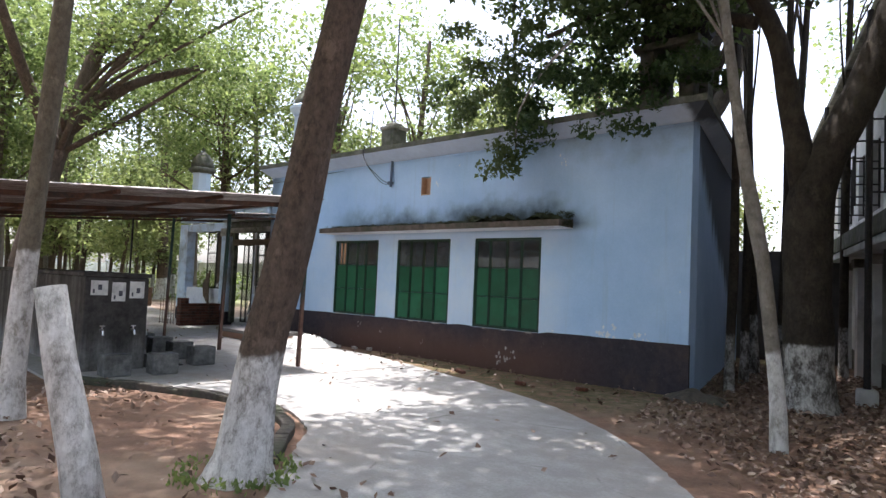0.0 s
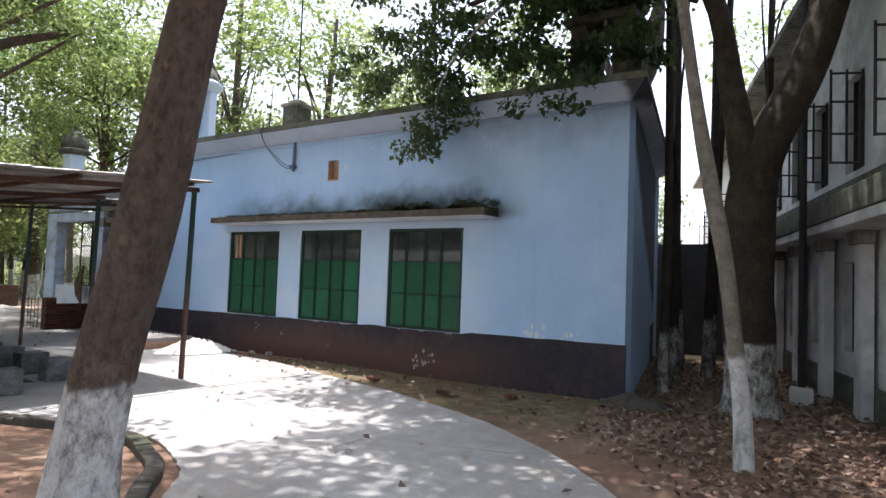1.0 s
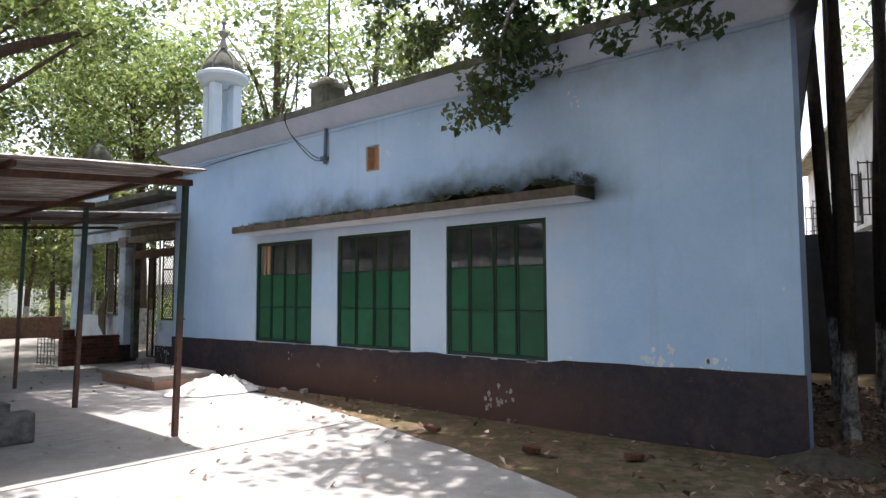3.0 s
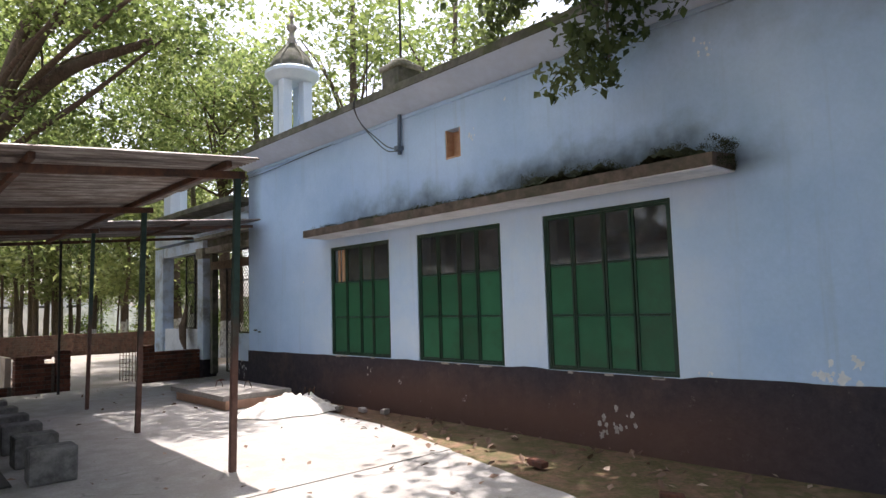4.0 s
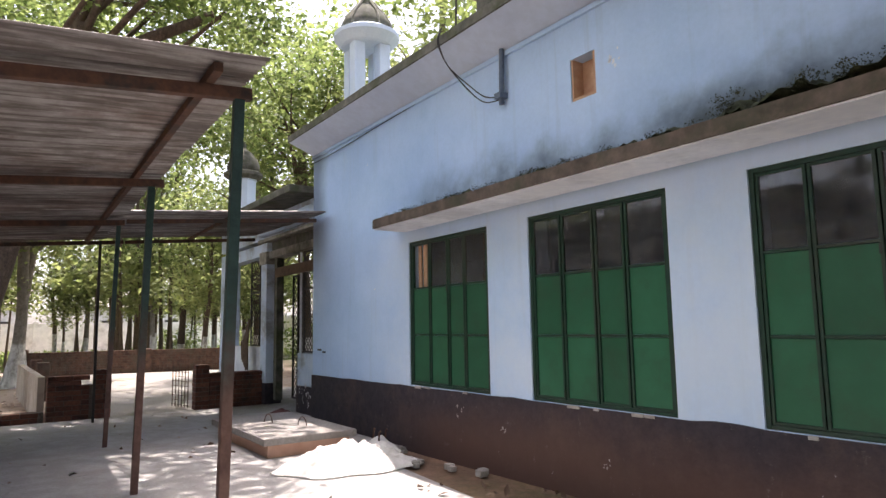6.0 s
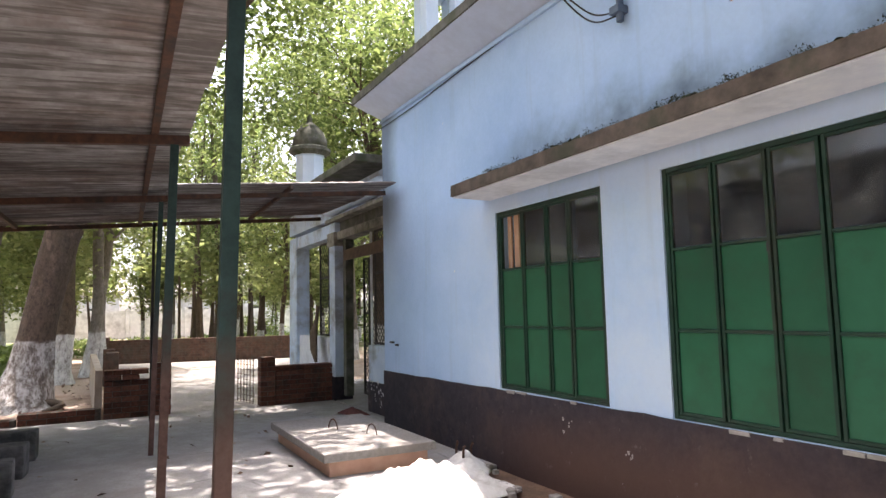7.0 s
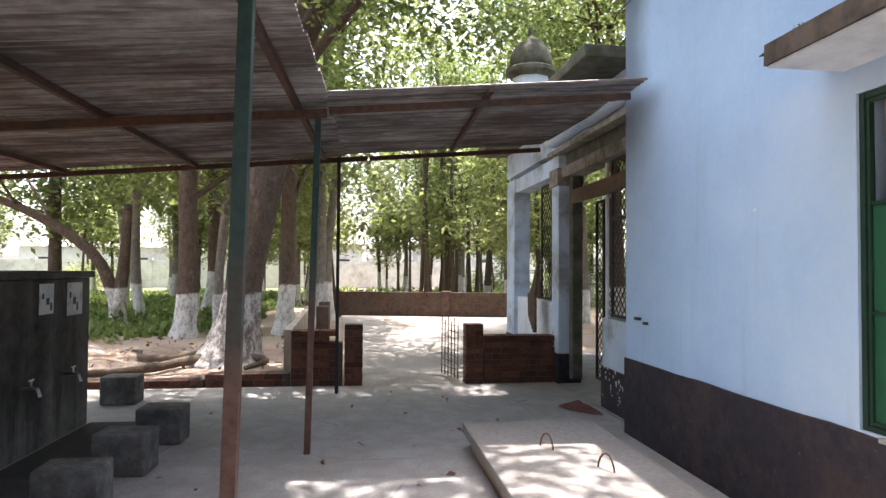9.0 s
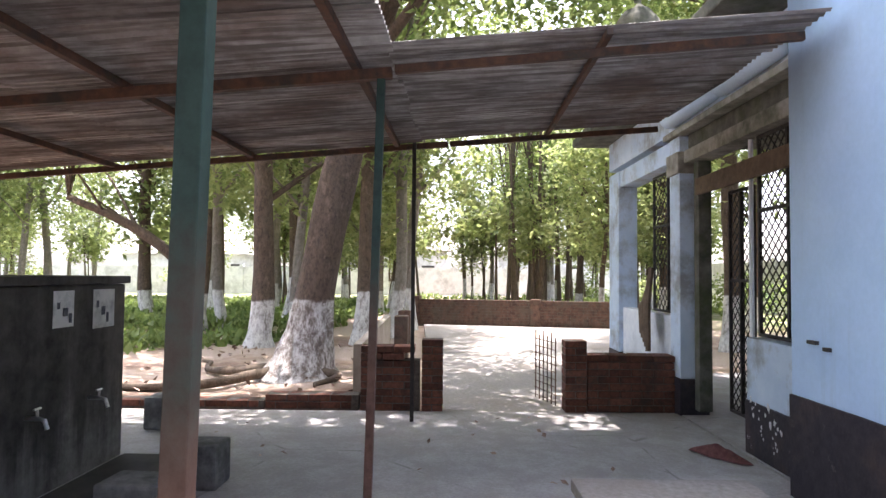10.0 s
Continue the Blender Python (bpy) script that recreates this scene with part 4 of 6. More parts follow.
part("floor", one_box((-21.2, PY + 0.01, -0.1), (X_L - 0.02, 14.0, 0.012)), CONCRETE, porch)
bx = [-21.2, -20.4, -19.5, -18.1, -17.5, -17.0, -16.3, X_L - 0.1]
part("back_wall", wall_with_holes(bx, [0.1, 0.95, 2.3, 3.57], {(1, 1), (3, 1), (5, 1)}, 13.7, 13.9), TAN, porch, "tan inner wall with window openings")
part("inner_pier", one_box((-18.1, 11.2, 0.1), (-17.8, 11.5, 3.57), 0.01), TAN, porch)
part("lintel", one_box((-18.05, PY + 0.03, 2.76), (X_L - 0.03, PY + 0.27, 2.90), 0.01), EAVE, porch, "weathered grey lintel")
part("door_post", one_box((-17.95, PY + 0.10, 0.1), (-17.82, PY + 0.24, 2.755), 0.01), MOULDY, porch)
part("transom", one_box((-17.81, PY + 0.06, 2.38), (X_L - 0.06, PY + 0.11, 2.56), 0.012), WOOD, porch, "dark timber transom")
part("door_pole", tube(bmesh.new(), [(-16.72, PY + 0.14, 0.012), (-16.72, PY + 0.14, 2.75)], 0.022, 8), WHITE_SOFFIT, porch, "white painted pole")


def mesh_grille(name, x0, x1, z0, z1, y, pitch, r, parent, label):
    """Diagonal wire lattice in a frame."""
    holder = part(name, one_box((x0, y - 0.015, z0), (x0 + 0.03, y + 0.015, z1), 0.003), IRON, parent, label)
    for lo, hi in (((x1 - 0.03, y - 0.015, z0), (x1, y + 0.015, z1)), ((x0 + 0.031, y - 0.015, z0), (x1 - 0.031, y + 0.015, z0 + 0.03)), ((x0 + 0.031, y - 0.015, z1 - 0.03), (x1 - 0.031, y + 0.015, z1)), (((x0 + x1) / 2 - 0.015, y - 0.02, z0 + 0.031), ((x0 + x1) / 2 + 0.015, y + 0.02, z1 - 0.031)), ((x0 + 0.031, y - 0.018, (z0 + z1) / 2 + 0.2), (x1 - 0.031, y + 0.018, (z0 + z1) / 2 + 0.23))):
        part("frame", one_box(lo, hi), IRON, holder)
    bm = bmesh.new()
    W, H = x1 - x0, z1 - z0
    for sgn, yy in ((1, y - 0.004), (-1, y + 0.004)):
        c = -H if sgn > 0 else 0.0
        while c < (W if sgn > 0 else W + H):
            ends = []
            for u in (0.0, W):
                w = (u - c) * sgn
                if 0 <= w <= H:
                    ends.append((x0 + u, yy, z0 + w))
            for w in (0.0, H):
                u = c + w * sgn
                if 0 < u < W:
                    ends.append((x0 + u, yy, z0 + w))
            if len(ends) >= 2 and (Vector(ends[0]) - Vector(ends[1])).length > 0.02:
                tube(bm, ends[:2], r, 4)
            c += pitch
    part("lattice", bm, IRON, holder)
    return holder


mesh_grille("door_leaf", -17.80, -17.25, 0.12, 2.42, PY + 0.42, 0.11, 0.006, porch, "half-open black lattice door leaf")
mesh_grille("grille", -16.6, X_L - 0.05, 1.01, 2.755, PY + 0.15, 0.105, 0.0065, porch, "black diamond lattice steel grille")
mesh_grille("grille", -19.6, -18.45, 1.07, 2.83, PY + 0.2, 0.13, 0.006, porch, "black lattice grille above a half wall")
for x0, x1, z in ((-18.3, -17.0, 3.30), (-16.95, -15.7, 3.30)):
    # plump rounded pale rolls along the eave over the ledge
    part("rolled_awning", tube(bmesh.new(), [(x0, PY - 0.06, z - 0.02), (x0 + 0.08, PY - 0.07, z), (x1 - 0.08, PY - 0.07, z + 0.02), (x1, PY - 0.06, z)], [0.07, 0.12, 0.125, 0.08], 14, 0.08), BLUE_PALE, porch, "rounded pale blue roll along the porch eave", smooth=True)
part("pipe", tube(bmesh.new(), [(-17.6, PY - 0.3, 3.18), (-16.3, PY - 0.22, 3.2)], 0.02, 8), IRON, porch)
# sloping piled boards against the half wall
rag = bmesh.new()
for k in range(5):
    tube(rag, [(-18.9 - 0.12 * k, PY - 0.06 + 0.02 * k, 1.62 - 0.1 * k), (-18.85 - 0.07 * k, PY - 0.12, 1.15), (-18.78 - 0.06 * k, PY - 0.14, 0.62 + 0.05 * k)], 0.035, 6)
part("hung_cloth", rag, WOOD, porch, "grey-brown cloth hung from the half wall")
# small domed post over the porch corner
PIN = (-20.3, 10.1, 3.701)
pin = empty("domed_post", PIN, "small domed plaster post standing on the porch roof", "post")
part("shaft", turned([(0.29, 0), (0.29, 1.02), (0.32, 1.05)], PIN, 8), BLUE_PALE, pin)
part("ring", turned([(0.32, 1.05), (0.43, 1.13), (0.43, 1.19), (0.36, 1.24)], PIN, 16), MOULDY, pin)
part("dome", turned([(0.36, 1.24), (0.355, 1.38), (0.30, 1.54), (0.19, 1.68), (0.09, 1.75), (0.05, 1.80), (0.06, 1.86), (0.02, 1.95)], PIN, 16), MOULDY, pin, smooth=True)

# ---- tin shelter ----
ANG = radians(1.65)
SU, SV, SO = Vector((-math.cos(ANG), math.sin(ANG), 0)), Vector((math.sin(ANG), math.cos(ANG), 0)), Vector((-9.55, 6.70, 0))


def S(s, v, z=0.0):
    p = SO + SU * s + SV * v
    return Vector((p.x, p.y, z))


def roof_z(s, v):
    return 2.90 + 0.075 * v + 0.006 * s


shelter = empty("shelter", (-14, 6, 0), "open shelter of rusty tin sheets on thin iron posts", "shelter")


def bar(name, a, b, w, h, material, label="", bevel=0.004):
    """A straight square bar from a to b."""
    d = b - a
    q = d.to_track_quat("X", "Z").to_matrix().to_4x4()
    return part(name, one_box((0, -w / 2, -h / 2), (d.length, w / 2, h / 2), bevel, Matrix.Translation(a) @ q), material, shelter, label)


def post_paint():
    n = Nodes("green post paint worn to rust")
    fine = n.noise(14, 6, 0.7)
    c = n.ramp(fine, (0.3, (0.014, 0.034, 0.031)), (0.7, (0.03, 0.065, 0.058)))
    worn = n.math("SUBTRACT", 1.0, n.span(n.math("ADD", n.axis(2), n.math("MULTIPLY", n.noise(3.5, 5, 0.7), 1.2)), 1.5, 2.3))
    c = n.mix(worn, c, n.ramp(fine, (0.3, (0.075, 0.037, 0.03)), (0.7, (0.16, 0.09, 0.07))))
    n.bump(fine, 0.4, 0.004)
    return n.done(c, 0.55)


POST = post_paint()
for s, w, off in ((0.0, 0.058, 0.0), (2.8, 0.06, -0.035), (5.57, 0.052, 0.0)):
    bar("post", S(s, off - 0.03, -0.12), S(s, off + 0.03, roof_z(s, 0) - 0.15), w, w, POST, "green-painted rusty iron post")
bar("post", S(8.15, 0.05, -0.05), S(8.15, 0.05, roof_z(8.15, 0.1) - 0.06), 0.04, 0.04, IRON, "thin black iron post")
for s in (0.0, 2.8, 5.57, 8.15):
    bar("post", S(s, -4.55, -0.05), S(s, -4.55, roof_z(s, -4.55) - 0.14), 0.055, 0.055, RUST)
bar("post", S(7.4, -4.3, -0.05), S(7.4, -4.3, roof_z(7.4, -4.3) - 0.08), 0.05, 0.05, RUST)
for s in (0.0, 2.8, 5.57):
    bar("beam", S(s, -4.95, roof_z(s, -4.95) - 0.115), S(s, 0.10, roof_z(s, 0.10) - 0.115), 0.06, 0.07, RUST)
bar("beam", S(8.25, -4.95, roof_z(8.25, -4.95) - 0.08), S(8.25, 0.4, roof_z(8.25, 0.4) - 0.08), 0.05, 0.06, RUST)
bar("beam", S(5.55, 0.12, roof_z(5.55, 0.12) - 0.10), S(5.5, 2.7, roof_z(5.5, 2.7) - 0.10), 0.045, 0.055, RUST)
bar("beam", S(8.25, 0.42, roof_z(8.25, 0.42) - 0.08), S(8.25, 2.6, roof_z(8.25, 2.6) - 0.08), 0.045, 0.055, RUST)
for v in (-0.14, -1.7, -3.2, -4.7):
    bar("purlin", S(-0.22, v, roof_z(-0.22, v) - 0.048), S(8.35, v, roof_z(8.35, v) - 0.048), 0.05, 0.055, RUST)
for v in (1.45,):
    bar("purlin", S(5.3, v, roof_z(5.3, v) - 0.042), S(8.35, v, roof_z(8.35, v) - 0.042), 0.04, 0.045, RUST)


def tin(s0, s1, v0, v1, lift, tilt):
    """One corrugated sheet; the folds run down the slope."""
    bm = bmesh.new()
    n = int((s1 - s0) / 0.019)
    rows = []
    for i in range(n + 1):
        s = s0 + (s1 - s0) * i / n
        wave = 0.018 * math.sin(2 * math.pi * s / 0.076)
        rows.append([bm.verts.new(S(s, v, roof_z(s, v) + wave + lift + tilt * (s - s0) + 0.012 * noise.noise(Vector((s * 1.7, v * 1.3, lift * 50))))) for v in (v0, (v0 + v1) / 2, v1)])
    for a, b in zip(rows, rows[1:]):
        for k in (0, 1):
            bm.faces.new((a[k], b[k], b[k + 1], a[k + 1]))
    me_top = part("tin_sheet", bm, TIN, shelter)
    mod = me_top.modifiers.new("thick", "SOLIDIFY")
    mod.thickness = 0.0015


g = random.Random(9)
for i in range(12):
    s0 = -0.34 + 0.72 * i
    tin(s0, s0 + 0.76, -2.45, 0.10 + g.uniform(-0.02, 0.03), 0.0 + 0.004 * (i % 2), g.uniform(-0.004, 0.008))
    tin(s0, s0 + 0.76, -5.15, -2.3, 0.012 + 0.004 * (i % 2), g.uniform(-0.004, 0.008))
for i in range(4):
    s0 = 5.36 + 0.75 * i
    tin(s0, s0 + 0.79, 0.02, 2.80 - 0.05 * i, 0.02 + 0.004 * (i % 2), g.uniform(-0.004, 0.006))

# ---- ablution tank and its stools ----
TANK_S0, TANK_S1, TANK_V = 0.9, 6.8, -2.27
T0 = S(TANK_S0, TANK_V)
tank = empty("washing_tank", (T0.x, T0.y, 0), "long black-stained cement washing tank with a row of taps", "water tank", turn=math.degrees(math.atan2(SU.y, SU.x)))


def tank_box(s0, s1, v0, v1, z0, z1, bevel=0.0):
    m = Matrix(((SU.x, SV.x, 0, SO.x), (SU.y, SV.y, 0, SO.y), (0, 0, 1, 0), (0, 0, 0, 1)))
    bm = one_box((s0, v0, z0), (s1, v1, z1), bevel)
    bm.transform(m)
    return bm


part("body", tank_box(TANK_S0, TANK_S1, -3.2, TANK_V, -0.02, 1.42, 0.02), TANK, tank)
part("rim", tank_box(TANK_S0 - 0.03, TANK_S1 + 0.03, -3.23, TANK_V + 0.03, 1.422, 1.485, 0.012), TANK, tank)
for k in range(8):
    s = 6.3 - 0.72 * k
    bm = bmesh.new()
    q = [S(s, TANK_V, 0.56), S(s, TANK_V + 0.09, 0.56), S(s, TANK_V + 0.13, 0.55), S(s, TANK_V + 0.15, 0.49)]
    tube(bm, q, 0.014, 8)
    tube(bm, [S(s, TANK_V + 0.08, 0.565), S(s, TANK_V + 0.08, 0.62)], 0.009, 6)
    tube(bm, [S(s - 0.035, TANK_V + 0.08, 0.622), S(s + 0.035, TANK_V + 0.08, 0.622)], 0.008, 6)
    part("tap", bm, CHROME, tank, "dull chrome tap")
for s, w, h in ((5.83, 0.24, 0.26), (6.32, 0.3, 0.30), (1.6, 0.36, 0.28), (2.2, 0.34, 0.34), (2.75, 0.42, 0.26)):
    p = part("notice", tank_box(s, s + w, TANK_V + 0.001, TANK_V + 0.005, 1.38 - h, 1.38), PAPER, tank, "torn weathered paper notice")
    for j in range(3):
        u = s + 0.04 + 0.07 * j
        part("mark", tank_box(u, u + 0.035 + 0.02 * (j % 2), TANK_V + 0.0052, TANK_V + 0.0065, 1.33 - h * (0.3 + 0.2 * j), 1.33 - h * (0.12 + 0.16 * j)), INK, p)
# taps and notices on the tank's near end
for v in (-2.95, -2.5):
    bm = bmesh.new()
    tube(bm, [S(TANK_S0, v, 0.62), S(TANK_S0 - 0.09, v, 0.62), S(TANK_S0 - 0.13, v, 0.61), S(TANK_S0 - 0.15, v, 0.55)], 0.014, 8)
    tube(bm, [S(TANK_S0 - 0.08, v, 0.625), S(TANK_S0 - 0.08, v, 0.68)], 0.009, 6)
    tube(bm, [S(TANK_S0 - 0.08, v - 0.035, 0.682), S(TANK_S0 - 0.08, v + 0.035, 0.682)], 0.008, 6)
    part("tap", bm, CHROME, tank, "dull chrome tap")
for v, w, z0, z1 in ((-3.12, 0.24, 1.14, 1.36), (-2.82, 0.2, 1.05, 1.34), (-2.56, 0.22, 1.10, 1.36)):
    p = part("notice", tank_box(TANK_S0 - 0.005, TANK_S0 - 0.001, v, v + w, z0, z1), PAPER, tank, "torn weathered paper notice")
    for j in range(2):
        part("mark", tank_box(TANK_S0 - 0.0065, TANK_S0 - 0.0052, v + 0.03 + 0.07 * j, v + 0.055 + 0.1 * j, z0 + 0.03 + 0.05 * j, z0 + 0.09 + 0.07 * j), INK, p)
thing("drain_channel", tank_box(TANK_S0 + 0.05, TANK_S1 - 0.05, TANK_V + 0.05, TANK_V + 0.65, 0.0, 0.02), GREY_DARK, S(5, -2.2), "wet dark drain channel beside the tank", "drain", kind="structure")
stool = None
spots = [S(6.05 - 0.85 * k, -1.32) for k in range(7)] + [S(7.75, -2.3), S(0.35, -2.9), S(0.25, -2.25)]
for k, at in enumerate(spots):
    m = pose(at.x, at.y, 0.004, 0, 0, math.degrees(math.atan2(SU.y, SU.x)) + (7 * noise.noise(Vector((k * 1.7, 0, 0)))))
    if stool is None:
        bm = one_box((-0.15, -0.19, 0.0), (0.15, 0.19, 0.31), 0.022)
        stool = thing("washing_stool", bm, STOOL, (0, 0, 0), "damp grey cement block stool before a tap", "stool", "stools along the tank")
        stool.matrix_basis = m
    else:
        copy_thing(stool, m)


# ---- concrete cover slab, sack, rag and rubble by the wall ----
cover = empty("inspection_cover", (-14.2, 8.7, 0), "concrete cover slab on a brick base with two lifting hoops", "cover slab")
part("slab", one_box((-15.15, 8.13, 0.145), (-13.05, 9.26, 0.225), 0.012), DUSTY, cover)
part("base", one_box((-15.07, 8.2, -0.02), (-13.12, 9.2, 0.144), 0.006), TILE_PINK, cover, "bare pink brick base")
for x, y in ((-14.3, 8.62), (-13.75, 8.86)):
    part("hoop", tube(bmesh.new(), [(x + 0.07 * math.cos(a), y + 0.03 * math.cos(a), 0.20 + 0.13 * math.sin(a)) for a in np.linspace(0, math.pi, 9)], 0.007, 6), RUST, cover, "rusty steel lifting hoop")


def heap(name, at, rx, ry, h, material, label, category, seed, turn=0.0, fold=1.0, crease=0.0):
    bm = bmesh.new()
    n, m = 30, 64
    rows = []
    for i in range(n + 1):
        u = i / n
        row = []
        for k in range(m):
            a = 2 * math.pi * k / m
            d = Vector((math.cos(a), math.sin(a), 0))
            edge = 1 + 0.28 * noise.noise(d * 1.5 + Vector((seed, 0, 0)))
            x, y = d.x * rx * u * edge, d.y * ry * u * edge
            z = h * (1 - u ** 1.6) * (1 + 0.35 * noise.noise(Vector((x * 4, y * 4, seed)))) + fold * 0.05 * h / 0.3 * noise.noise(Vector((x * 9, y * 9, seed + 3))) * (1 - u) - 0.22 * h * crease * abs(noise.noise(Vector((x * 5.5, y * 5.5, seed + 8)))) * (1 - u * u)
            row.append(bm.verts.new((x, y, max(0.002, z + 0.012))))
        rows.append(row)
    for a, b in zip(rows, rows[1:]):
        for k in range(m):
            bm.faces.new((a[k], a[(k + 1) % m], b[(k + 1) % m], b[k]))
    bm.faces.new(rows[-1])
    bmesh.ops.remove_doubles(bm, verts=bm.verts, dist=0.0005)
    bm.transform(pose(*at, 0, 0, turn))
    return thing(name, bm, material, at, label, category, smooth=True)


heap("sack", (-12.15, 8.7, 0.0), 0.68, 0.5, 0.27, SACK, "crumpled white woven sack beside the cover slab", "sack", 2.0, 78, 2.0, 3.0)
heap("sack", (-12.72, 9.42, 0.0), 0.36, 0.22, 0.14, SACK, "flat white sack lying by the wall", "sack", 6.0, -15, 2.0, 3.0)
heap("rag", (-16.45, 9.62, 0.004), 0.27, 0.08, 0.10, RAG, "crumpled red-brown rag on the concrete", "rag", 4.0, 30, 2.0)
g = random.Random(21)
for k in range(16):
    x, y = g.uniform(-12.9, -11.0), g.uniform(9.25, 9.65)
    s = g.uniform(0.02, 0.055)
    bm = one_box((x - s, y - s * 0.8, -0.01), (x + s * 0.9, y + s, s * 1.1), s * 0.25, None)
    thing("rubble", bm, RUBBLE, (x, y, 0), "pale chunk of broken mortar by the wall", "rubble", "rubble by the wall")
for k, (x, y) in enumerate(((-12.95, 9.42), (-12.8, 9.5), (-12.7, 9.36))):
    bm = bmesh.new()
    tube(bm, [(x, y, 0.0), (x + 0.02, y, 0.16 + 0.03 * k), (x + 0.10, y - 0.03, 0.24)], 0.012, 6)
    thing("steel_bar", bm, RUST, (x, y, 0), "bent rusty reinforcing bar end", "steel bar", "bar ends")
for k, (x, y) in enumerate(((-7.6, 8.7), (-6.2, 8.55), (-5.3, 8.9))):
    bm = one_box((x - 0.09, y - 0.05, -0.01), (x + 0.09, y + 0.05, 0.045), 0.012)
    bm.transform(Matrix.Translation((x, y, 0)) @ pose(0, 0, 0, 0, 6, 35 * k) @ Matrix.Translation((-x, -y, 0)))
    thing("loose_brick", bm, BRICK, (x, y, 0), "broken brick lying on the mossy strip", "brick", "loose bricks")

# ---- brick gate walls ----
gate_left = empty("gate_wall", (-18.36, 6.9, 0), "low rough brick wall with a stub pillar at the gateway", "wall")
gate_right = empty("gate_wall", (-18.6, 9.2, 0), "low rough brick wall beside the porch column", "wall")
brick_me = to_mesh("brick", one_box((-0.125, -0.118, 0.0), (0.125, 0.118, 0.07), 0.007))
half_me = to_mesh("brick", one_box((-0.125, -0.055, 0.0), (0.125, 0.055, 0.07), 0.007))
for me in (brick_me, half_me):
    me.materials.append(BRICK)


def brick_wall(holder, x, y0, y1, courses, seed, ragged=2):
    g = random.Random(seed)
    part("mortar", one_box((x - 0.112, y0 + 0.01, -0.06), (x + 0.112, y1 - 0.01, 0.08 * (courses - ragged) - 0.01)), BRICK_MORTAR, holder)
    for c in range(courses):
        y = y0 + (0.0 if c % 2 else 0.12)
        if c % 2 == 0:
            piece("brick", half_me, holder, pose(x + g.uniform(-0.005, 0.005), y0 + 0.057, 0.08 * c))
        while y + 0.236 <= y1 + 0.03:
            if c < courses - ragged or g.random() < 0.72:
                piece("brick", brick_me, holder, pose(x + g.uniform(-0.008, 0.008), y + 0.12, 0.08 * c, g.uniform(-0.8, 0.8), g.uniform(-0.8, 0.8), g.uniform(-1.2, 1.2)))
            y += 0.246
        if y + 0.11 <= y1 + 0.03 and c < courses - ragged:
            piece("brick", half_me, holder, pose(x, y + 0.057, 0.08 * c))


brick_wall(gate_left, -18.38, 6.38, 7.05, 9, 1)
brick_wall(gate_left, -18.32, 7.065, 7.31, 10, 2, 0)
brick_wall(gate_right, -18.32, 8.66, 8.91, 10, 3, 0)
brick_wall(gate_right, -18.38, 8.92, 9.87, 8, 4, 1)
edging = empty("brick_edging", (-19.0, 5.5, 0), "low brick edging between floor and soil", "edging", kind="structure")
brick_wall(edging, -18.44, 5.3, 6.36, 2, 5, 0)
brick_wall(edging, -18.49, 3.5, 5.28, 1, 6, 0)
# side return of the left gate wall, plastered pale
thing("side_wall", slab([(-18.52, 6.26), (-18.52, 6.36), (-24.0, 6.24), (-24.0, 6.12)], -0.05, 0.70), TAN_PALE, (-21, 6.25, 0), "low pale cement wall running back from the gate", "wall", kind="structure")
# wire gate leaf, open
wire_gate = empty("wire_gate", (-18.46, 8.58, 0), "small open gate leaf of rusty wire mesh", "gate")
for k in range(6):
    part("upright", tube(bmesh.new(), [(-18.48 - 0.11 * k, 8.60 - 0.03 * k, 0.02), (-18.48 - 0.11 * k, 8.60 - 0.03 * k, 0.80 + 0.05 * (k % 2))], 0.008, 5), RUST, wire_gate)
for k in range(9):
    part("crosswire", tube(bmesh.new(), [(-18.46, 8.605, 0.06 + 0.085 * k), (-19.06, 8.44, 0.06 + 0.085 * k)], 0.005, 5), RUST, wire_gate)

# far low brick wall across the yard
far_wall = empty("yard_wall", (-30, 9.2, 0), "low weathered red brick wall across the yard", "wall", kind="structure")
a, b = Vector((-31.1, 6.45, 0)), Vector((-29.8, 12.8, 0))
d = (b - a)
FAR_BRICK = simple("weathered red brick", (0.05, 0.032, 0.025), (0.15, 0.085, 0.062), 7, 0.95, 0.7, 0.03, dirt=(0.10, 0.085, 0.065), dirt_scale=1.8)
m = Matrix.Translation(a) @ pose(0, 0, 0, 0, 0, math.degrees(math.atan2(d.y, d.x)))
for c in range(9):
    g = random.Random(c)
    bm = bmesh.new()
    u = 0.0 if c % 2 else -0.12
    while u < d.length:
        box(bm, (max(0, u), -0.12 + g.uniform(-0.008, 0.008), 0.085 * c), (min(u + 0.236, d.length), 0.12, 0.085 * c + 0.078), 0, m)
        u += 0.246
    part("brick_course", bm, FAR_BRICK, far_wall, kind="stuff")
part("mortar", one_box((0.02, -0.108, -0.1), (d.length - 0.02, 0.108, 0.74), 0, m), BRICK_MORTAR, far_wall)
part("pier", one_box((-0.2, -0.18, -0.1), (0.12, 0.18, 0.86), 0.02, m), FAR_BRICK, far_wall)
part("pier", one_box((3.5, -0.17, -0.1), (3.8, 0.17, 0.80), 0.02, m), FAR_BRICK, far_wall)
for k, (x, y, w) in enumerate(((-22.6, 6.55, 0.16), (-24.2, 6.5, 0.16))):
    thing("gate_stub", one_box((x - w, y - 0.12, -0.05), (x + w, y + 0.12, 0.78), 0.02), FAR_BRICK, (x, y, 0), "short weathered brick pier in the yard", "pier", "yard piers")

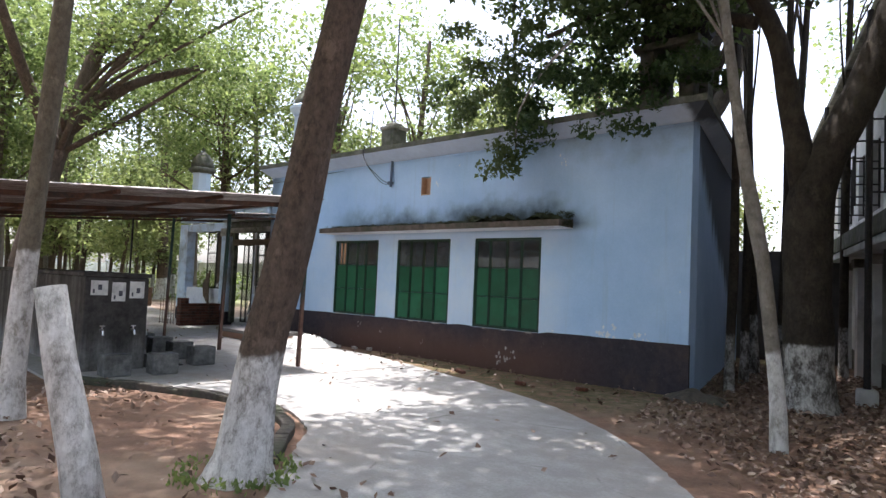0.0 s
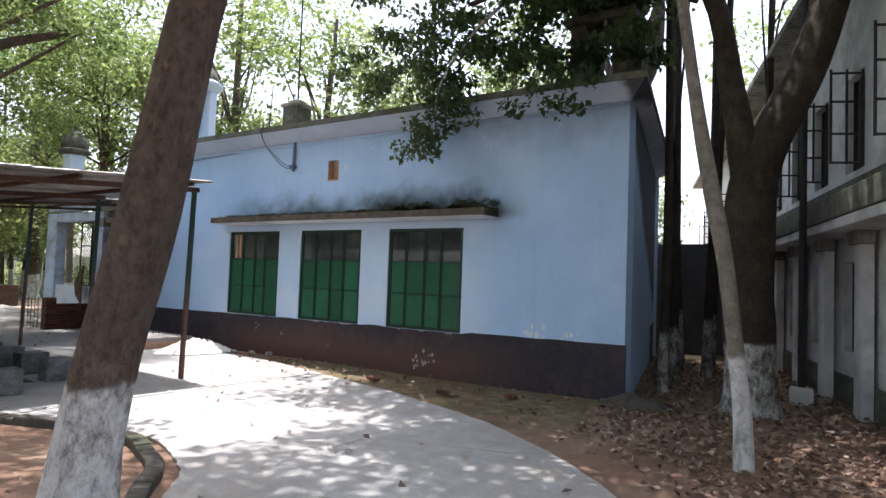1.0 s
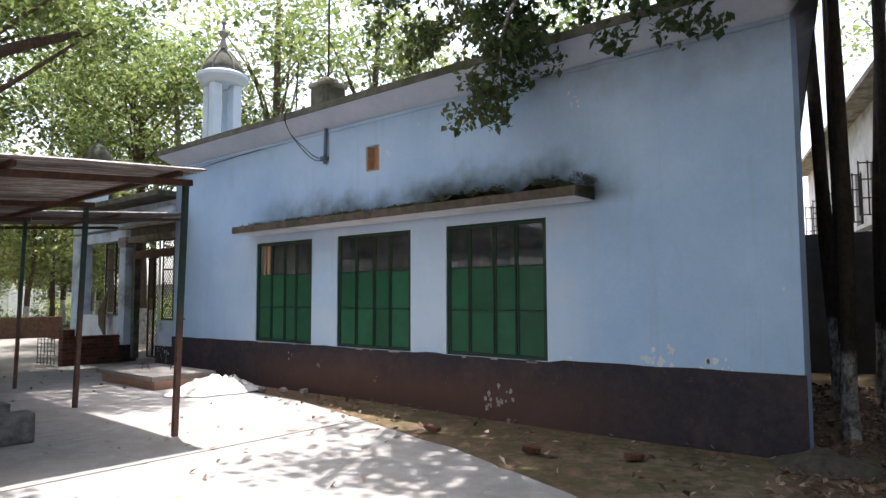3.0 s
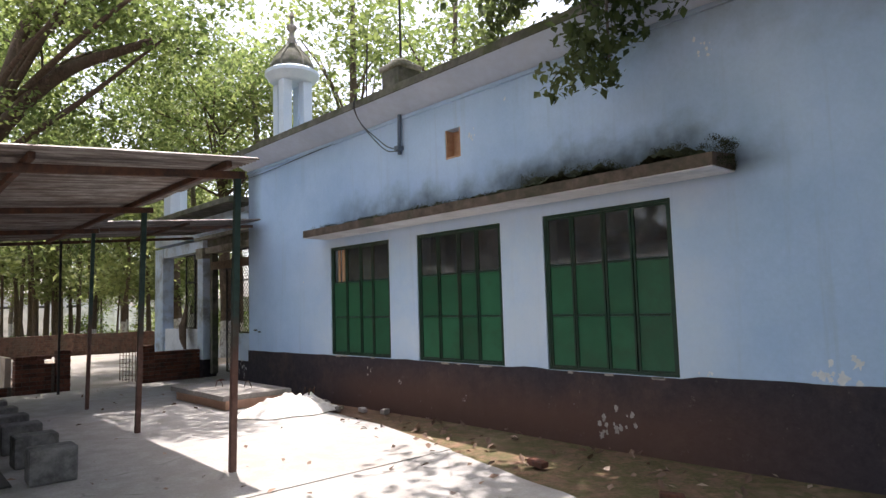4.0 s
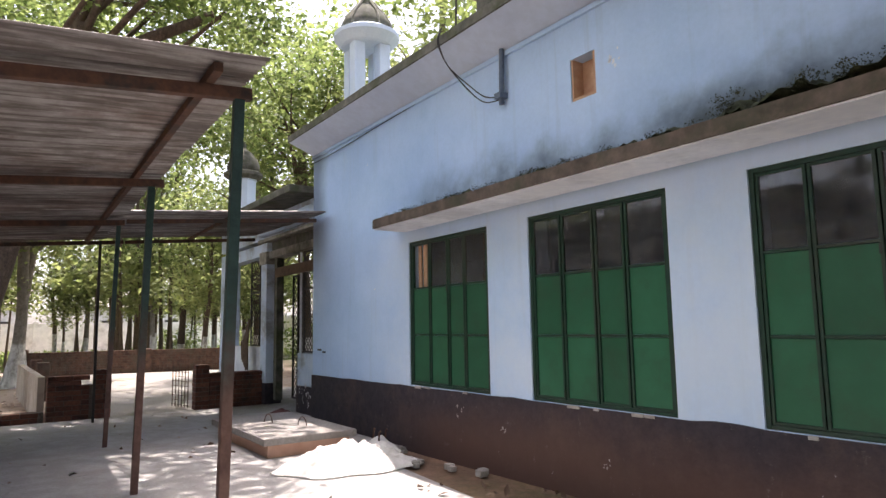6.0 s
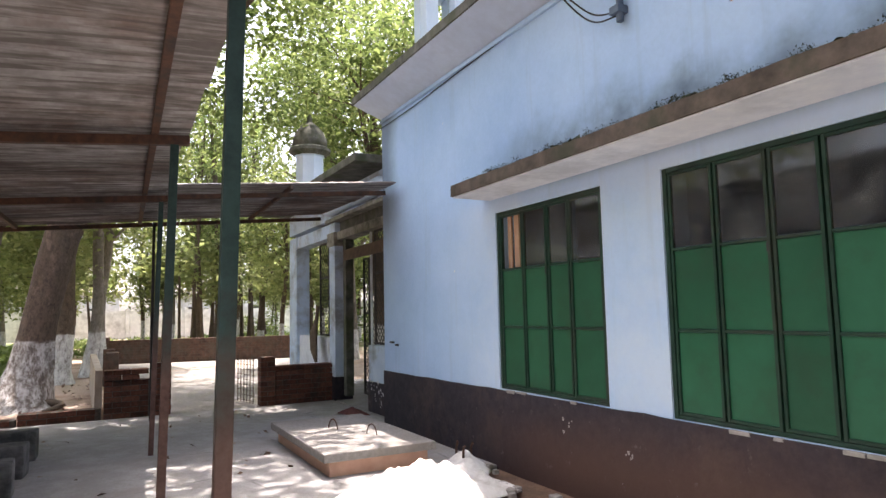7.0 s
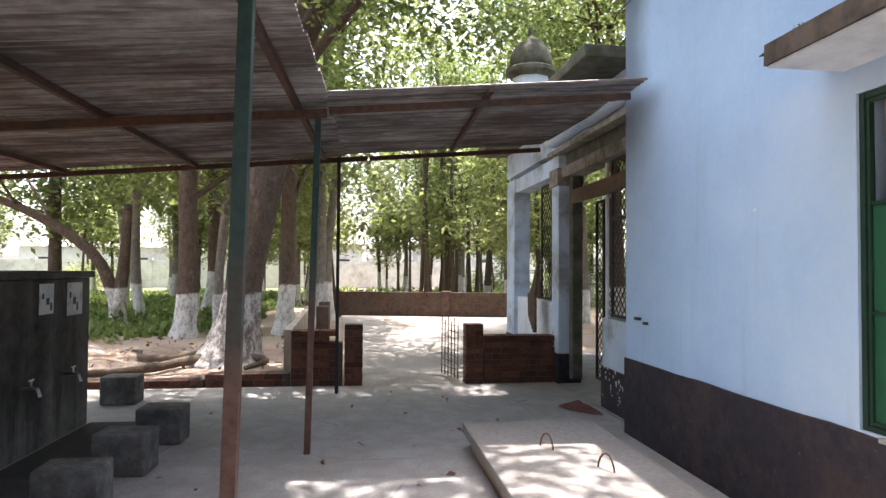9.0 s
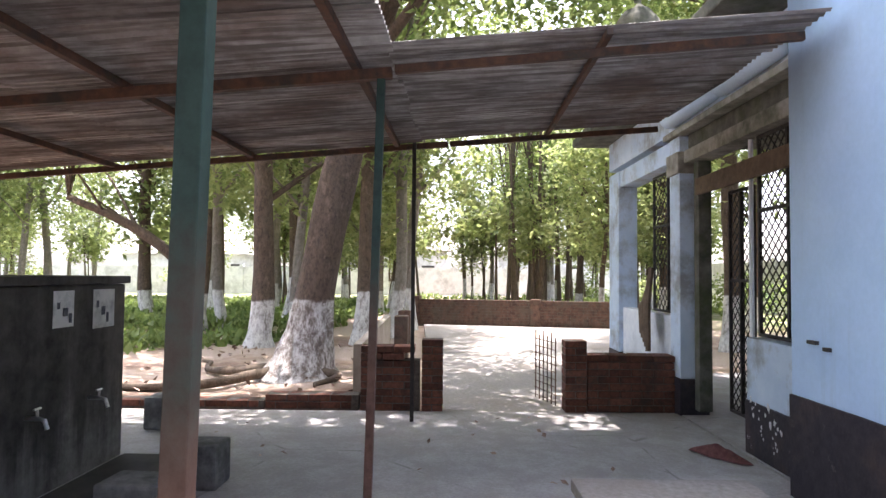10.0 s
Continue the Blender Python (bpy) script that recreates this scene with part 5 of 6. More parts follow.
# ---- boundary wall and houses far off ----
fence = empty("boundary_wall", (-60, 0, 0), "long pale boundary wall beyond the trees", "wall", kind="structure")
for k in range(18):
    y = -36 + 4 * k
    part("wall_panel", one_box((-60.1, y + 0.15, -0.2), (-59.95, y + 3.98, 2.0), 0.01), WHITE_WALL, fence)
    part("pier", one_box((-60.2, y - 0.14, -0.2), (-59.85, y + 0.145, 2.15), 0.02), WHITE_WALL, fence)
for k in range(9):
    x = -58 + 4 * k
    part("wall_panel", one_box((x + 0.15, 21.0, -0.2), (x + 3.98, 21.15, 2.2), 0.01), WHITE_WALL, fence)
    part("pier", one_box((x - 0.14, 20.9, -0.2), (x + 0.145, 21.25, 2.35), 0.02), WHITE_WALL, fence)
    part("wall_panel", one_box((x + 0.15, -26.0, -0.2), (x + 3.98, -25.85, 2.0), 0.01), WHITE_WALL, fence)
TIN_ROOF = simple("grey tin roof", (0.20, 0.19, 0.18), (0.34, 0.31, 0.29), 4, 0.6, 0.2, 0.01, 0.2)
for k, (x, y, w, h) in enumerate(((-64, 3, 9, 3.4), (-65, -13, 11, 3.0), (-63.5, 15, 7, 3.2))):
    hut = empty("house", (x, y, 0), "pale low house with a tin roof beyond the wall", "house", "far houses")
    part("wall", one_box((x - 2, y - w / 2, -0.1), (x + 2, y + w / 2, h)), WHITE_WALL, hut)
    bm = bmesh.new()
    vs = [bm.verts.new(c) for c in ((x + 2.5, y - w / 2 - 0.4, h), (x + 2.5, y + w / 2 + 0.4, h), (x, y + w / 2 + 0.4, h + 1.3), (x, y - w / 2 - 0.4, h + 1.3), (x - 2.5, y - w / 2 - 0.4, h), (x - 2.5, y + w / 2 + 0.4, h))]
    for f in ((0, 1, 2, 3), (3, 2, 5, 4), (0, 3, 4), (1, 5, 2), (0, 4, 5, 1)):
        bm.faces.new([vs[i] for i in f])
    part("roof", bm, TIN_ROOF, hut)
    for j in range(3):
        yy = y - w / 2 + w * (j + 0.5) / 3
        part("window", one_box((x + 1.98, yy - 0.5, 1.0), (x + 2.03, yy + 0.5, 2.2)), GREY_DARK, hut)

# ---- white two-storey building beside the blue one ----
BD, BN, BO = Vector((-0.31, 0.951, 0)), Vector((-0.951, -0.31, 0)), Vector((-1.55, 12.15, 0))
BM = Matrix(((BD.x, -BN.x, 0, BO.x), (BD.y, -BN.y, 0, BO.y), (0, 0, 1, 0), (0, 0, 0, 1)))
school = empty("white_building", (BO.x, BO.y, 0), "stained white two-storey building with barred windows", "building")
E0, BAY, NB = -6.5, 1.75, 15
gx, cells_low, cells_up = [E0], set(), set()
for k in range(NB):
    c = E0 + 0.9 + BAY * k
    gx += [c - 0.42, c + 0.42]
gx.append(E0 + 0.9 + BAY * NB)
gz = [-0.2, 0.75, 2.05, 3.35, 4.75, 6.2]
holes = {(1 + 2 * k, j) for k in range(NB) for j in (1, 3)}
part("wall", (lambda bm: (bm.transform(BM), bm)[1])(wall_with_holes(gx, gz, holes, 0.0, 0.25)), WHITE_WALL, school)


def bbox(name, lo, hi, material, bevel=0.0, label="", parent=None):
    bm = one_box(lo, hi, bevel)
    bm.transform(BM)
    return part(name, bm, material, parent or school, label)


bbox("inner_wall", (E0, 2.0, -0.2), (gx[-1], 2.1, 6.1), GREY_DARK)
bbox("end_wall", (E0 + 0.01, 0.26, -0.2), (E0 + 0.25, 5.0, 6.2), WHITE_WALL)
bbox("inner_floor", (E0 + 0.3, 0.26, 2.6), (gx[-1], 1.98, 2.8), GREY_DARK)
bbox("roof", (E0 - 0.3, -0.55, 6.202), (gx[-1] + 0.3, 5.2, 6.34), EAVE, 0.02, "weathered roof slab")
bbox("plinth", (E0 - 0.02, -0.05, -0.25), (gx[-1], -0.002, 0.42), MOULDY, 0.01)
bbox("ledge", (E0 - 0.1, -0.55, 2.42), (gx[-1], -0.002, 2.55), WHITE_WALL, 0.015)
bbox("ledge_face", (E0 - 0.12, -0.58, 2.552), (gx[-1], -0.46, 2.86), MOULDY, 0.015, "moss-stained parapet band")
bbox("sill_band", (E0 - 0.02, -0.06, 3.12), (gx[-1], -0.002, 3.22), MOULDY, 0.01)
for k in range(NB + 1):
    e = E0 + 0.03 + BAY * k
    if k % 2 == 0 or k < 8:
        bbox("pilaster", (e - 0.16, -0.2, -0.2), (e + 0.16, -0.055, 2.415), WHITE_WALL, 0.015)
        bbox("pilaster_cap", (e - 0.22, -0.27, 2.24), (e + 0.22, -0.06, 2.419), EAVE, 0.012)
for k in range(NB):
    c = E0 + 0.9 + BAY * k
    for z0, z1, up in ((0.75, 2.05, False), (3.35, 4.75, True)):
        h = bbox("window", (c - 0.415, 0.10, z0 + 0.01), (c - 0.365, 0.16, z1 - 0.01), IRON, 0.0, "dark barred window")
        bbox("frame", (c + 0.365, 0.10, z0 + 0.01), (c + 0.415, 0.16, z1 - 0.01), IRON, 0, "", h)
        # dark board fills the opening in place of the unlit room
        bbox("sash", (c - 0.36, 0.13, z0 + 0.01), (c + 0.36, 0.15, z1 - 0.01), GREY_DARK, 0, "", h)
        for j in range(5):
            u = c - 0.3 + 0.15 * j
            bbox("bar", (u - 0.008, 0.11, z0 + 0.012), (u + 0.008, 0.125, z1 - 0.012), IRON, 0, "", h)
        if up:
            # outward opened shutter frames
            bm = bmesh.new()
            for z in (z0 + 0.05, z0 + 0.45, z0 + 0.9, z1 - 0.1):
                tube(bm, [(c - 0.40, 0.0, z), (c - 0.44, -0.42, z)], 0.018, 5)
            for n_ in (-0.02, -0.22, -0.42):
                tube(bm, [(c - 0.40 + n_ * 0.1, n_, z0 + 0.03), (c - 0.40 + n_ * 0.1, n_, z1 - 0.05)], 0.018, 5)
            bm.transform(BM)
            part("shutter", bm, IRON, h, "open black shutter frame")
for e in (-0.2, 5.6):
    bm = tube(bmesh.new(), [(e, -0.62, -0.1), (e, -0.62, 6.1)], 0.05, 8)
    bm.transform(BM)
    part("downpipe", bm, IRON, school)
bbox("downpipe_foot", (-0.34, -0.76, -0.1), (-0.06, -0.48, 0.22), WHITE_WALL, 0.05)
# dark backdrop added for the blackness of the passage between the two buildings
thing("passage_wall", one_box((-9.5, 17.6, -0.2), (-3.55, 17.85, 2.7), 0.02), GREY_DARK, (-6.5, 17.7, 0), "dark backdrop panel standing in for the dark passage", "wall", kind="structure")

# ---- trees near the path ----
tree("tree", (-4.71, 2.76, 0), [(0, 0, -0.12, 0.33), (0.02, 0.01, 0.12, 0.225), (0.07, 0.05, 0.6, 0.18), (0.13, 0.11, 1.1, 0.162), (0.24, 0.23, 1.9, 0.158), (0.49, 0.47, 3.9, 0.155), (0.8, 0.75, 6.0, 0.12), (1.0, 1.0, 8.5, 0.09)],
     # last two crowns hang above view, added to shade the path
     [((1.0, 1.0, 9.6), (4.2, 4.0, 2.6), 112), ((1.6, 2.0, 9.4), (3.0, 2.8, 1.2), 34), ((-0.7, 2.7, 9.4), (2.6, 2.2, 1.0), 64)], BARK_RED, LEAF, "leaning brown tree with a lime-washed foot beside the path", 3, limbs=12)
tree("slim_tree", (-2.08, 7.31, 0), [(0, 0, -0.1, 0.095), (-0.04, 0.01, 0.6, 0.078), (-0.19, 0.06, 1.8, 0.068), (-0.33, 0.11, 2.5, 0.076), (-0.6, 0.2, 4.0, 0.058), (-0.9, 0.3, 6.2, 0.045)],
     [((-1.3, 0.2, 6.9), (1.7, 1.6, 1.5), 34)], BARK_PALE, LEAF_DEEP, "slim pale tree with a lime-washed foot in leaf litter", 4, limbs=7, size=0.12)
tree("tree", (-2.53, 10.3, 0), [(0, 0, -0.15, 0.46), (0, 0, 0.12, 0.375), (0, 0, 0.6, 0.325), (-0.02, -0.03, 1.5, 0.305), (0.0, -0.05, 2.8, 0.31), (0.22, 0.03, 3.6, 0.27), (0.75, 0.28, 5.0, 0.23), (1.3, 0.6, 7.5, 0.18), (1.2, 0.7, 9.5, 0.12)],
     # third crown is out of view, added to darken wall and path
     [((-3.6, -0.8, 7.9), (4.6, 3.6, 2.3), 125), ((-1.6, -1.0, 6.3), (2.6, 1.8, 1.2), 46), ((-3.5, -2.4, 7.8), (3.6, 2.2, 1.5), 66), ], BARK_DARK, LEAF_DEEP, "large dark forked tree with a lime-washed foot", 5, limbs=0,
     forks=[[(-0.05, -0.05, 3.0, 0.2), (-0.22, -0.2, 4.2, 0.155), (-0.5, -0.45, 5.6, 0.13), (-1.6, -0.9, 7.4, 0.1)], [(-0.6, -0.48, 5.5, 0.10), (-2.4, -0.9, 6.1, 0.07), (-3.9, -1.0, 5.9, 0.04)]], seg=18)
# bough hanging over the eave
bough = empty("hanging_bough", (-6.4, 9.0, 5.3), "deep green leafy bough hanging over the eave", "bough")
part("twig", tube(bmesh.new(), smooth_line([(-4.9, 9.4, 6.2), (-5.9, 9.0, 5.5), (-6.7, 8.95, 4.6), (-6.95, 9.2, 3.7)], 6), [0.035 - 0.0014 * i for i in range(19)], 6), BARK_DARK, bough)
hang = []
g = random.Random(12)
for k in range(26):
    t = k / 25
    hang.append((-6.2 - 0.85 * t + g.uniform(-0.42, 0.42), 9.05 + g.uniform(-0.25, 0.35), 5.2 - 1.65 * t + g.uniform(-0.15, 0.2)))
for k in range(190):
    hang.append((-3.7 - 5.3 * g.random() ** 1.25, g.uniform(8.8, 10.8), 4.8 + 2.0 * g.random() ** 1.3))
for k in range(6):
    hang.append((-5.4 + 0.22 * k + g.uniform(-0.1, 0.1), 9.05, 4.25 + g.uniform(-0.25, 0.2)))
me = leaves_mesh("leaves", [Vector(h) - Vector((-6.4, 9.0, 5.3)) for h in hang], 0.26, 62, 0.105, 31, 0.6)
me.materials.append(LEAF_DEEP)
ob = new("leaves", me)
ob.parent = bough

thin = tree("slim_tree", (-3.86, 11.06, 0), [(0, 0, -0.1, 0.095), (0, 0, 0.5, 0.075), (0.02, 0.05, 3, 0.07), (-0.05, 0.1, 7, 0.05)], [((0, 0, 8.0), (2.0, 2.0, 1.6), 36)], BARK_DARK, LEAF_DEEP, "thin dark tree in the passage, foot lime-washed", 6, limbs=6)
copy_thing(thin, pose(-4.1, 12.5, 0, 0, 2, 80))
copy_thing(thin, pose(-3.96, 14.6, 0, 1, -2, 170) @ Matrix.Scale(1.2, 4))
copy_thing(thin, pose(-3.05, 15.1, 0, 0, 1, 250) @ Matrix.Scale(1.1, 4))
copy_thing(thin, pose(-3.75, 13.4, 0, 1, 1, 10) @ Matrix.Scale(1.15, 4))
copy_thing(thin, pose(-4.4, 14.0, 0, -1, 1, 120) @ Matrix.Scale(1.3, 4))
copy_thing(thin, pose(-0.85, 7.95, 0, 1, -2, 30))
heap("soil_mound", (-3.82, 9.62, -0.02), 0.5, 0.34, 0.16, KERB, "dark soil and rubbish heaped at the wall corner", "mound", 9.0)
tree("tree", (-7.2, 17.3 + 1.0, 0), [(0, 0, -0.1, 0.5), (0, 0, 4, 0.42), (0.1, 0, 8, 0.34), (0.1, 0.1, 11, 0.18)], [((0, 0, 11.5), (4.2, 3.8, 2.6), 120)], BARK_DARK, LEAF_DEEP, "thick dark tree behind the blue building", 7, limbs=10,
     forks=[[(0, 0, 6.2, 0.26), (0.9, -0.1, 7.8, 0.22), (1.0, 0, 10.4, 0.12)]])
tree("tree", (-7.89, 2.02, 0), [(0, 0, -0.1, 0.15), (0, 0, 0.4, 0.115), (0.04, 0.04, 1.8, 0.10), (0.16, 0.15, 4.2, 0.09), (0.3, 0.3, 8.0, 0.07)], [((0.2, 0.2, 9.0), (3.6, 3.4, 2.6), 66), ((-1.2, 1.0, 6.9), (3.2, 2.8, 1.3), 34)],
     bark("grey bark with high lime wash", (0.09, 0.075, 0.055), (0.2, 0.17, 0.13), 1.7, 9.0), LEAF, "grey tree lime-washed to chest height beside the path", 8, limbs=9)
stake = tube(bmesh.new(), [(-4.55, 1.62, -0.1), (-4.61, 1.56, 0.35), (-4.73, 1.46, 0.95), (-4.80, 1.40, 1.42)], [0.125, 0.11, 0.10, 0.095], 12, 0.25)
thing("leaning_post", stake, bark("flaking lime-washed timber", (0.10, 0.095, 0.08), (0.22, 0.20, 0.17), 2.0, 5.0), (-4.55, 1.62, 0), "leaning tree stump post flaking with lime wash", "post", smooth=True)

# dense low trees out of view behind the path, added to shade path and wall
shade = tree("tree", (1.9, -3.4, 0), [(0, 0, -0.1, 0.24), (0, 0, 1.5, 0.18), (0.1, 0, 4.0, 0.13), (0.1, 0.1, 6.0, 0.08)], [((0, 0, 5.6), (3.2, 3.2, 2.6), 120)], BARK, LEAF_DEEP, "unseen dark-leaved tree added to shade the path and wall", 19, limbs=8, group="dense trees")
for x, y, a in ((-1.6, -5.6, 70), (-5.4, -4.6, 220), (5.6, -1.6, 300)):
    copy_thing(shade, pose(x, y, 0, 0, 0, a))

# large tree past the shelter with surface roots
big = tree("tree", (-21.1, 5.1, 0), [(0, 0, -0.15, 0.72), (0, 0.03, 0.15, 0.48), (0, 0.10, 0.6, 0.37), (0.0, 0.20, 1.2, 0.315), (0.02, 0.55, 3.0, 0.28), (0.1, 1.25, 6.0, 0.23), (0.2, 2.0, 9.0, 0.15)],
     # third crown sits unseen overhead, added to dapple the cover slab
     [((0.8, 2.8, 8.4), (5.6, 5.2, 3.0), 205), ((-0.5, 2.6, 5.9), (4.4, 4.4, 1.3), 36), ((6.4, 3.2, 9.8), (2.2, 1.6, 1.0), 24)], BARK_OLD, LEAF, "broad leaning tree with a flaking lime-washed foot and roots", 11, limbs=14, seg=20,
     forks=[[(0.05, 0.95, 4.8, 0.2), (0.9, -0.2, 6.6, 0.16), (2.2, -1.4, 8.6, 0.1)], [(0.08, 1.1, 5.4, 0.2), (1.4, 2.2, 6.8, 0.15), (2.6, 3.8, 7.6, 0.09)]])
for a, length in ((-58, 3.6), (-104, 2.0), (40, 0.8)):
    t = radians(a)
    q = [(-21.1 + (0.42 + length * f) * math.cos(t + 0.35 * math.sin(f * 5)), 5.1 + (0.42 + length * f) * math.sin(t + 0.35 * math.sin(f * 5)), 0.07 * (1 - f) ** 1.4 - 0.035) for f in np.linspace(0, 1, 8)]
    part("root", tube(bmesh.new(), q, [0.085 - 0.009 * i for i in range(8)], 8, 0.2), BARK_PLAIN, big, smooth=True)
tree("tree", (-25.2, 13.6, 0), [(0, 0, -0.15, 0.36), (0, 0, 0.3, 0.25), (0.05, 0, 1.5, 0.21), (0.1, -0.1, 4.0, 0.17), (0.2, -0.2, 7.5, 0.1)],
     [((0.3, -0.6, 8.6), (4.4, 4.2, 2.6), 120), ((0.6, -1.2, 6.2), (3.6, 3.2, 1.2), 40)], BARK, LEAF, "spreading tree with dense green crown behind the porch", 23, limbs=14)
# white-footed leaning tree on the green
tree("tree", (-28.4, 0.75, 0), [(0, 0, -0.1, 0.24), (0.0, -0.1, 0.6, 0.18), (0.1, -0.6, 1.8, 0.15), (0.2, -1.9, 2.8, 0.12), (0.2, -3.5, 3.5, 0.08)], [((0.3, -3.0, 5.2), (3.6, 3.4, 1.9), 48)], BARK_RED, LEAF_YELLOW, "leaning white-footed tree with low arching boughs", 13, limbs=8,
     forks=[[(0, -0.05, 0.3, 0.2), (0.1, 0.15, 1.6, 0.15), (0.3, 0.3, 3.2, 0.1)]])

# ---- the grove: tall trunks and light crowns ----
GROVE = []
specs = [
    ("grove_tree", 0.18, 12.5, (3.6, 3.6, 3.4), LEAF, BARK, 14),
    ("grove_tree", 0.13, 11.0, (2.9, 2.9, 3.4), LEAF_YELLOW, BARK_PALE, 15),
    ("grove_tree", 0.21, 13.0, (4.2, 4.0, 3.6), LEAF, BARK_RED, 16),
    ("slim_tree", 0.085, 7.5, (2.2, 2.2, 2.4), LEAF_YELLOW, BARK, 17),
]
first_at = [(-25.5, 5.5), (-27.5, 2.7), (-24.6, 3.45), (-33.0, 12.6)]
for (nm, r, h, rad, fol, wood, seed), (x, y) in zip(specs, first_at):
    g = random.Random(seed)
    GROVE.append(tree(nm, (x, y, 0), [(0, 0, -0.15, r * 1.9), (0, 0, 0.25, r * 1.25), (g.uniform(-0.1, 0.1), 0.05, 1.5, r), (g.uniform(-0.2, 0.2), g.uniform(-0.2, 0.2), h * 0.45, r * 0.8), (g.uniform(-0.4, 0.4), g.uniform(-0.4, 0.4), h * 0.85, r * 0.35)],
                      [((0, 0, h * 0.72), rad, 80), ((0.3, -0.2, h * 0.46), (rad[0] * 0.9, rad[1] * 0.9, 1.5), 30), ((-0.4, 0.5, h * 0.33), (rad[0] * 0.8, rad[1] * 0.8, 1.1), 13)], wood, fol,
                      {"grove_tree": "tall grove tree with a lime-washed foot and light crown", "slim_tree": "slim young tree with yellow-green leaves"}[nm], seed, limbs=8, clump=0.85, per=32, size=0.20, group="grove", seg=10))
spots = [(-29.4, 1.0, 1), (-32.0, 2.4, 0), (-27.2, 6.05, 1), (-29.6, 6.35, 1), (-25.8, 3.95, 1), (-30.5, 5.0, 1), (-31.5, 5.0, 3), (-36.5, 4.2, 3), (-40.5, 5.0, 0), (-44.4, 12.5, 1), (-41.2, 13.5, 2), (-48.9, 8.9, 3), (-37, 0.5, 1), (-33.5, -3.0, 2), (-27, -5.5, 0), (-18.5, -4.5, 0), (-14.0, -4.0, 1), (-10.5, -5.5, 2), (-25, -11, 0),
         (-20.5, 20.0, 1), (-18.3, 17.6, 0), (-22.6, 16.8, 0), (-11.2, 19.6, 0), (-16.2, 18.4, 1), (-15.5, 21.5, 3), (-12.5, 24.0, 1), (-25.0, 18.0, 0), (-21.0, 26.0, 2), (-9.0, 26.5, 3), (-16.0, 29.0, 1), (-28.0, 23.0, 1), (-4.0, 27.5, 0), (-24.5, 14.8, 1), (-30.5, 16.5, 0), (-35, 15.5, 2), (-39, 17.5, 1),
         # mostly unseen trees behind the path, added to block light
         (3.5, 1.5, 0), (4.5, -3.0, 1), (1.5, -5.0, 2), (-3.0, -4.5, 0), (-6.5, -2.5, 1), (-27.5, 13.6, 1), (-19.0, 0.2, 1), (-2.0, -2.4, 2), (3.0, -0.8, 0)]
g = random.Random(77)
for k in range(60):
    x, y = g.uniform(-58, -34), g.uniform(-24, 19.5)
    if 6.0 < y < 10.5 and x > -46:
        continue
    spots.append((x, y, g.choice((1, 1, 3, 3, 3, 3))))
for x, y, k in spots:
    copy_thing(GROVE[k], pose(x, y, 0, g.uniform(-3, 3), g.uniform(-3, 3), g.uniform(0, 360)) @ Matrix.Scale(g.uniform(0.72, 1.25), 4))


pole = tree("pole_tree", (-37.2, 11.2, 0), [(0, 0, -0.1, 0.11), (0.03, 0.02, 1.5, 0.085), (0.1, -0.08, 5.0, 0.07), (0.2, 0.1, 10.0, 0.04)], [((0.2, 0, 9.5), (1.7, 1.7, 1.8), 20), ((0.1, 0, 5.6), (1.3, 1.3, 0.9), 6)], BARK_PLAIN, LEAF, "slender bare-stemmed tree in a close stand", 93, limbs=5, clump=0.6, per=30, size=0.19, group="close stand", seg=7)
g = random.Random(58)
for k in range(26):
    x, y = g.uniform(-50, -36.5), (g.uniform(9.6, 15.0) if k % 3 else g.uniform(-3.0, 6.0))
    copy_thing(pole, pose(x, y, 0, g.uniform(-5, 5), g.uniform(-5, 5), g.uniform(0, 360)) @ Matrix.Scale(g.uniform(0.8, 1.25), 4))


# ---- undergrowth, grass and litter ----
def scatter(name, spots, size, seed, material, label, category, spread=0.3, count=20, droop=-0.9, flat=0.4):
    me = leaves_mesh(name, spots, spread, count, size, seed, droop, flat)
    me.materials.append(material)
    return tagged(new(name, me), label, category, kind="stuff")


g = random.Random(31)
spots = []
while len(spots) < 900:
    x, y = g.uniform(-46, -23), g.uniform(-14, 4.2)
    if noise.noise(Vector((x * 0.25, y * 0.25, 2))) > -0.1 and (x < -25 or y < 2.5):
        spots.append((x, y, 0.08))
scatter("grass", spots, 0.22, 41, GRASS, "bright weedy grass on the shaded green", "grass", 0.5, 26)
spots = [(g.uniform(-56, -35), g.uniform(4, 19), 0.06) for _ in range(420)]
scatter("grass", spots, 0.2, 42, GRASS, "thin sunlit grass between the grove trunks", "grass", 0.6, 14)
spots = [(-4.71 + 0.42 * math.cos(a), 2.76 + 0.42 * math.sin(a), 0.03) for a in np.linspace(0.5, 6.5, 11)]
spots += [(-4.5 + g.uniform(-0.3, 0.3), 1.5 + g.uniform(-0.2, 0.2), 0.03) for _ in range(5)]
scatter("weeds", spots, 0.06, 43, GRASS, "small green weeds round the tree foot", "weeds", 0.13, 26)
# low bushes along the far wall
for k, (x, y) in enumerate(((-36, 18.5), (-44, 18), (-52, 16), (-40, -12), (-33, -15), (-50, -8), (-30, 19), (-23, 17.2))):
    scatter("bush", [(x + g.uniform(-1.6, 1.6), y + g.uniform(-1.2, 1.2), g.uniform(0.2, 1.5)) for _ in range(30)], 0.2, 60 + k, (LEAF, LEAF_YELLOW)[k % 2], "leafy bush before the boundary wall", "bush", 0.5, 36, 0.2, 0.8)


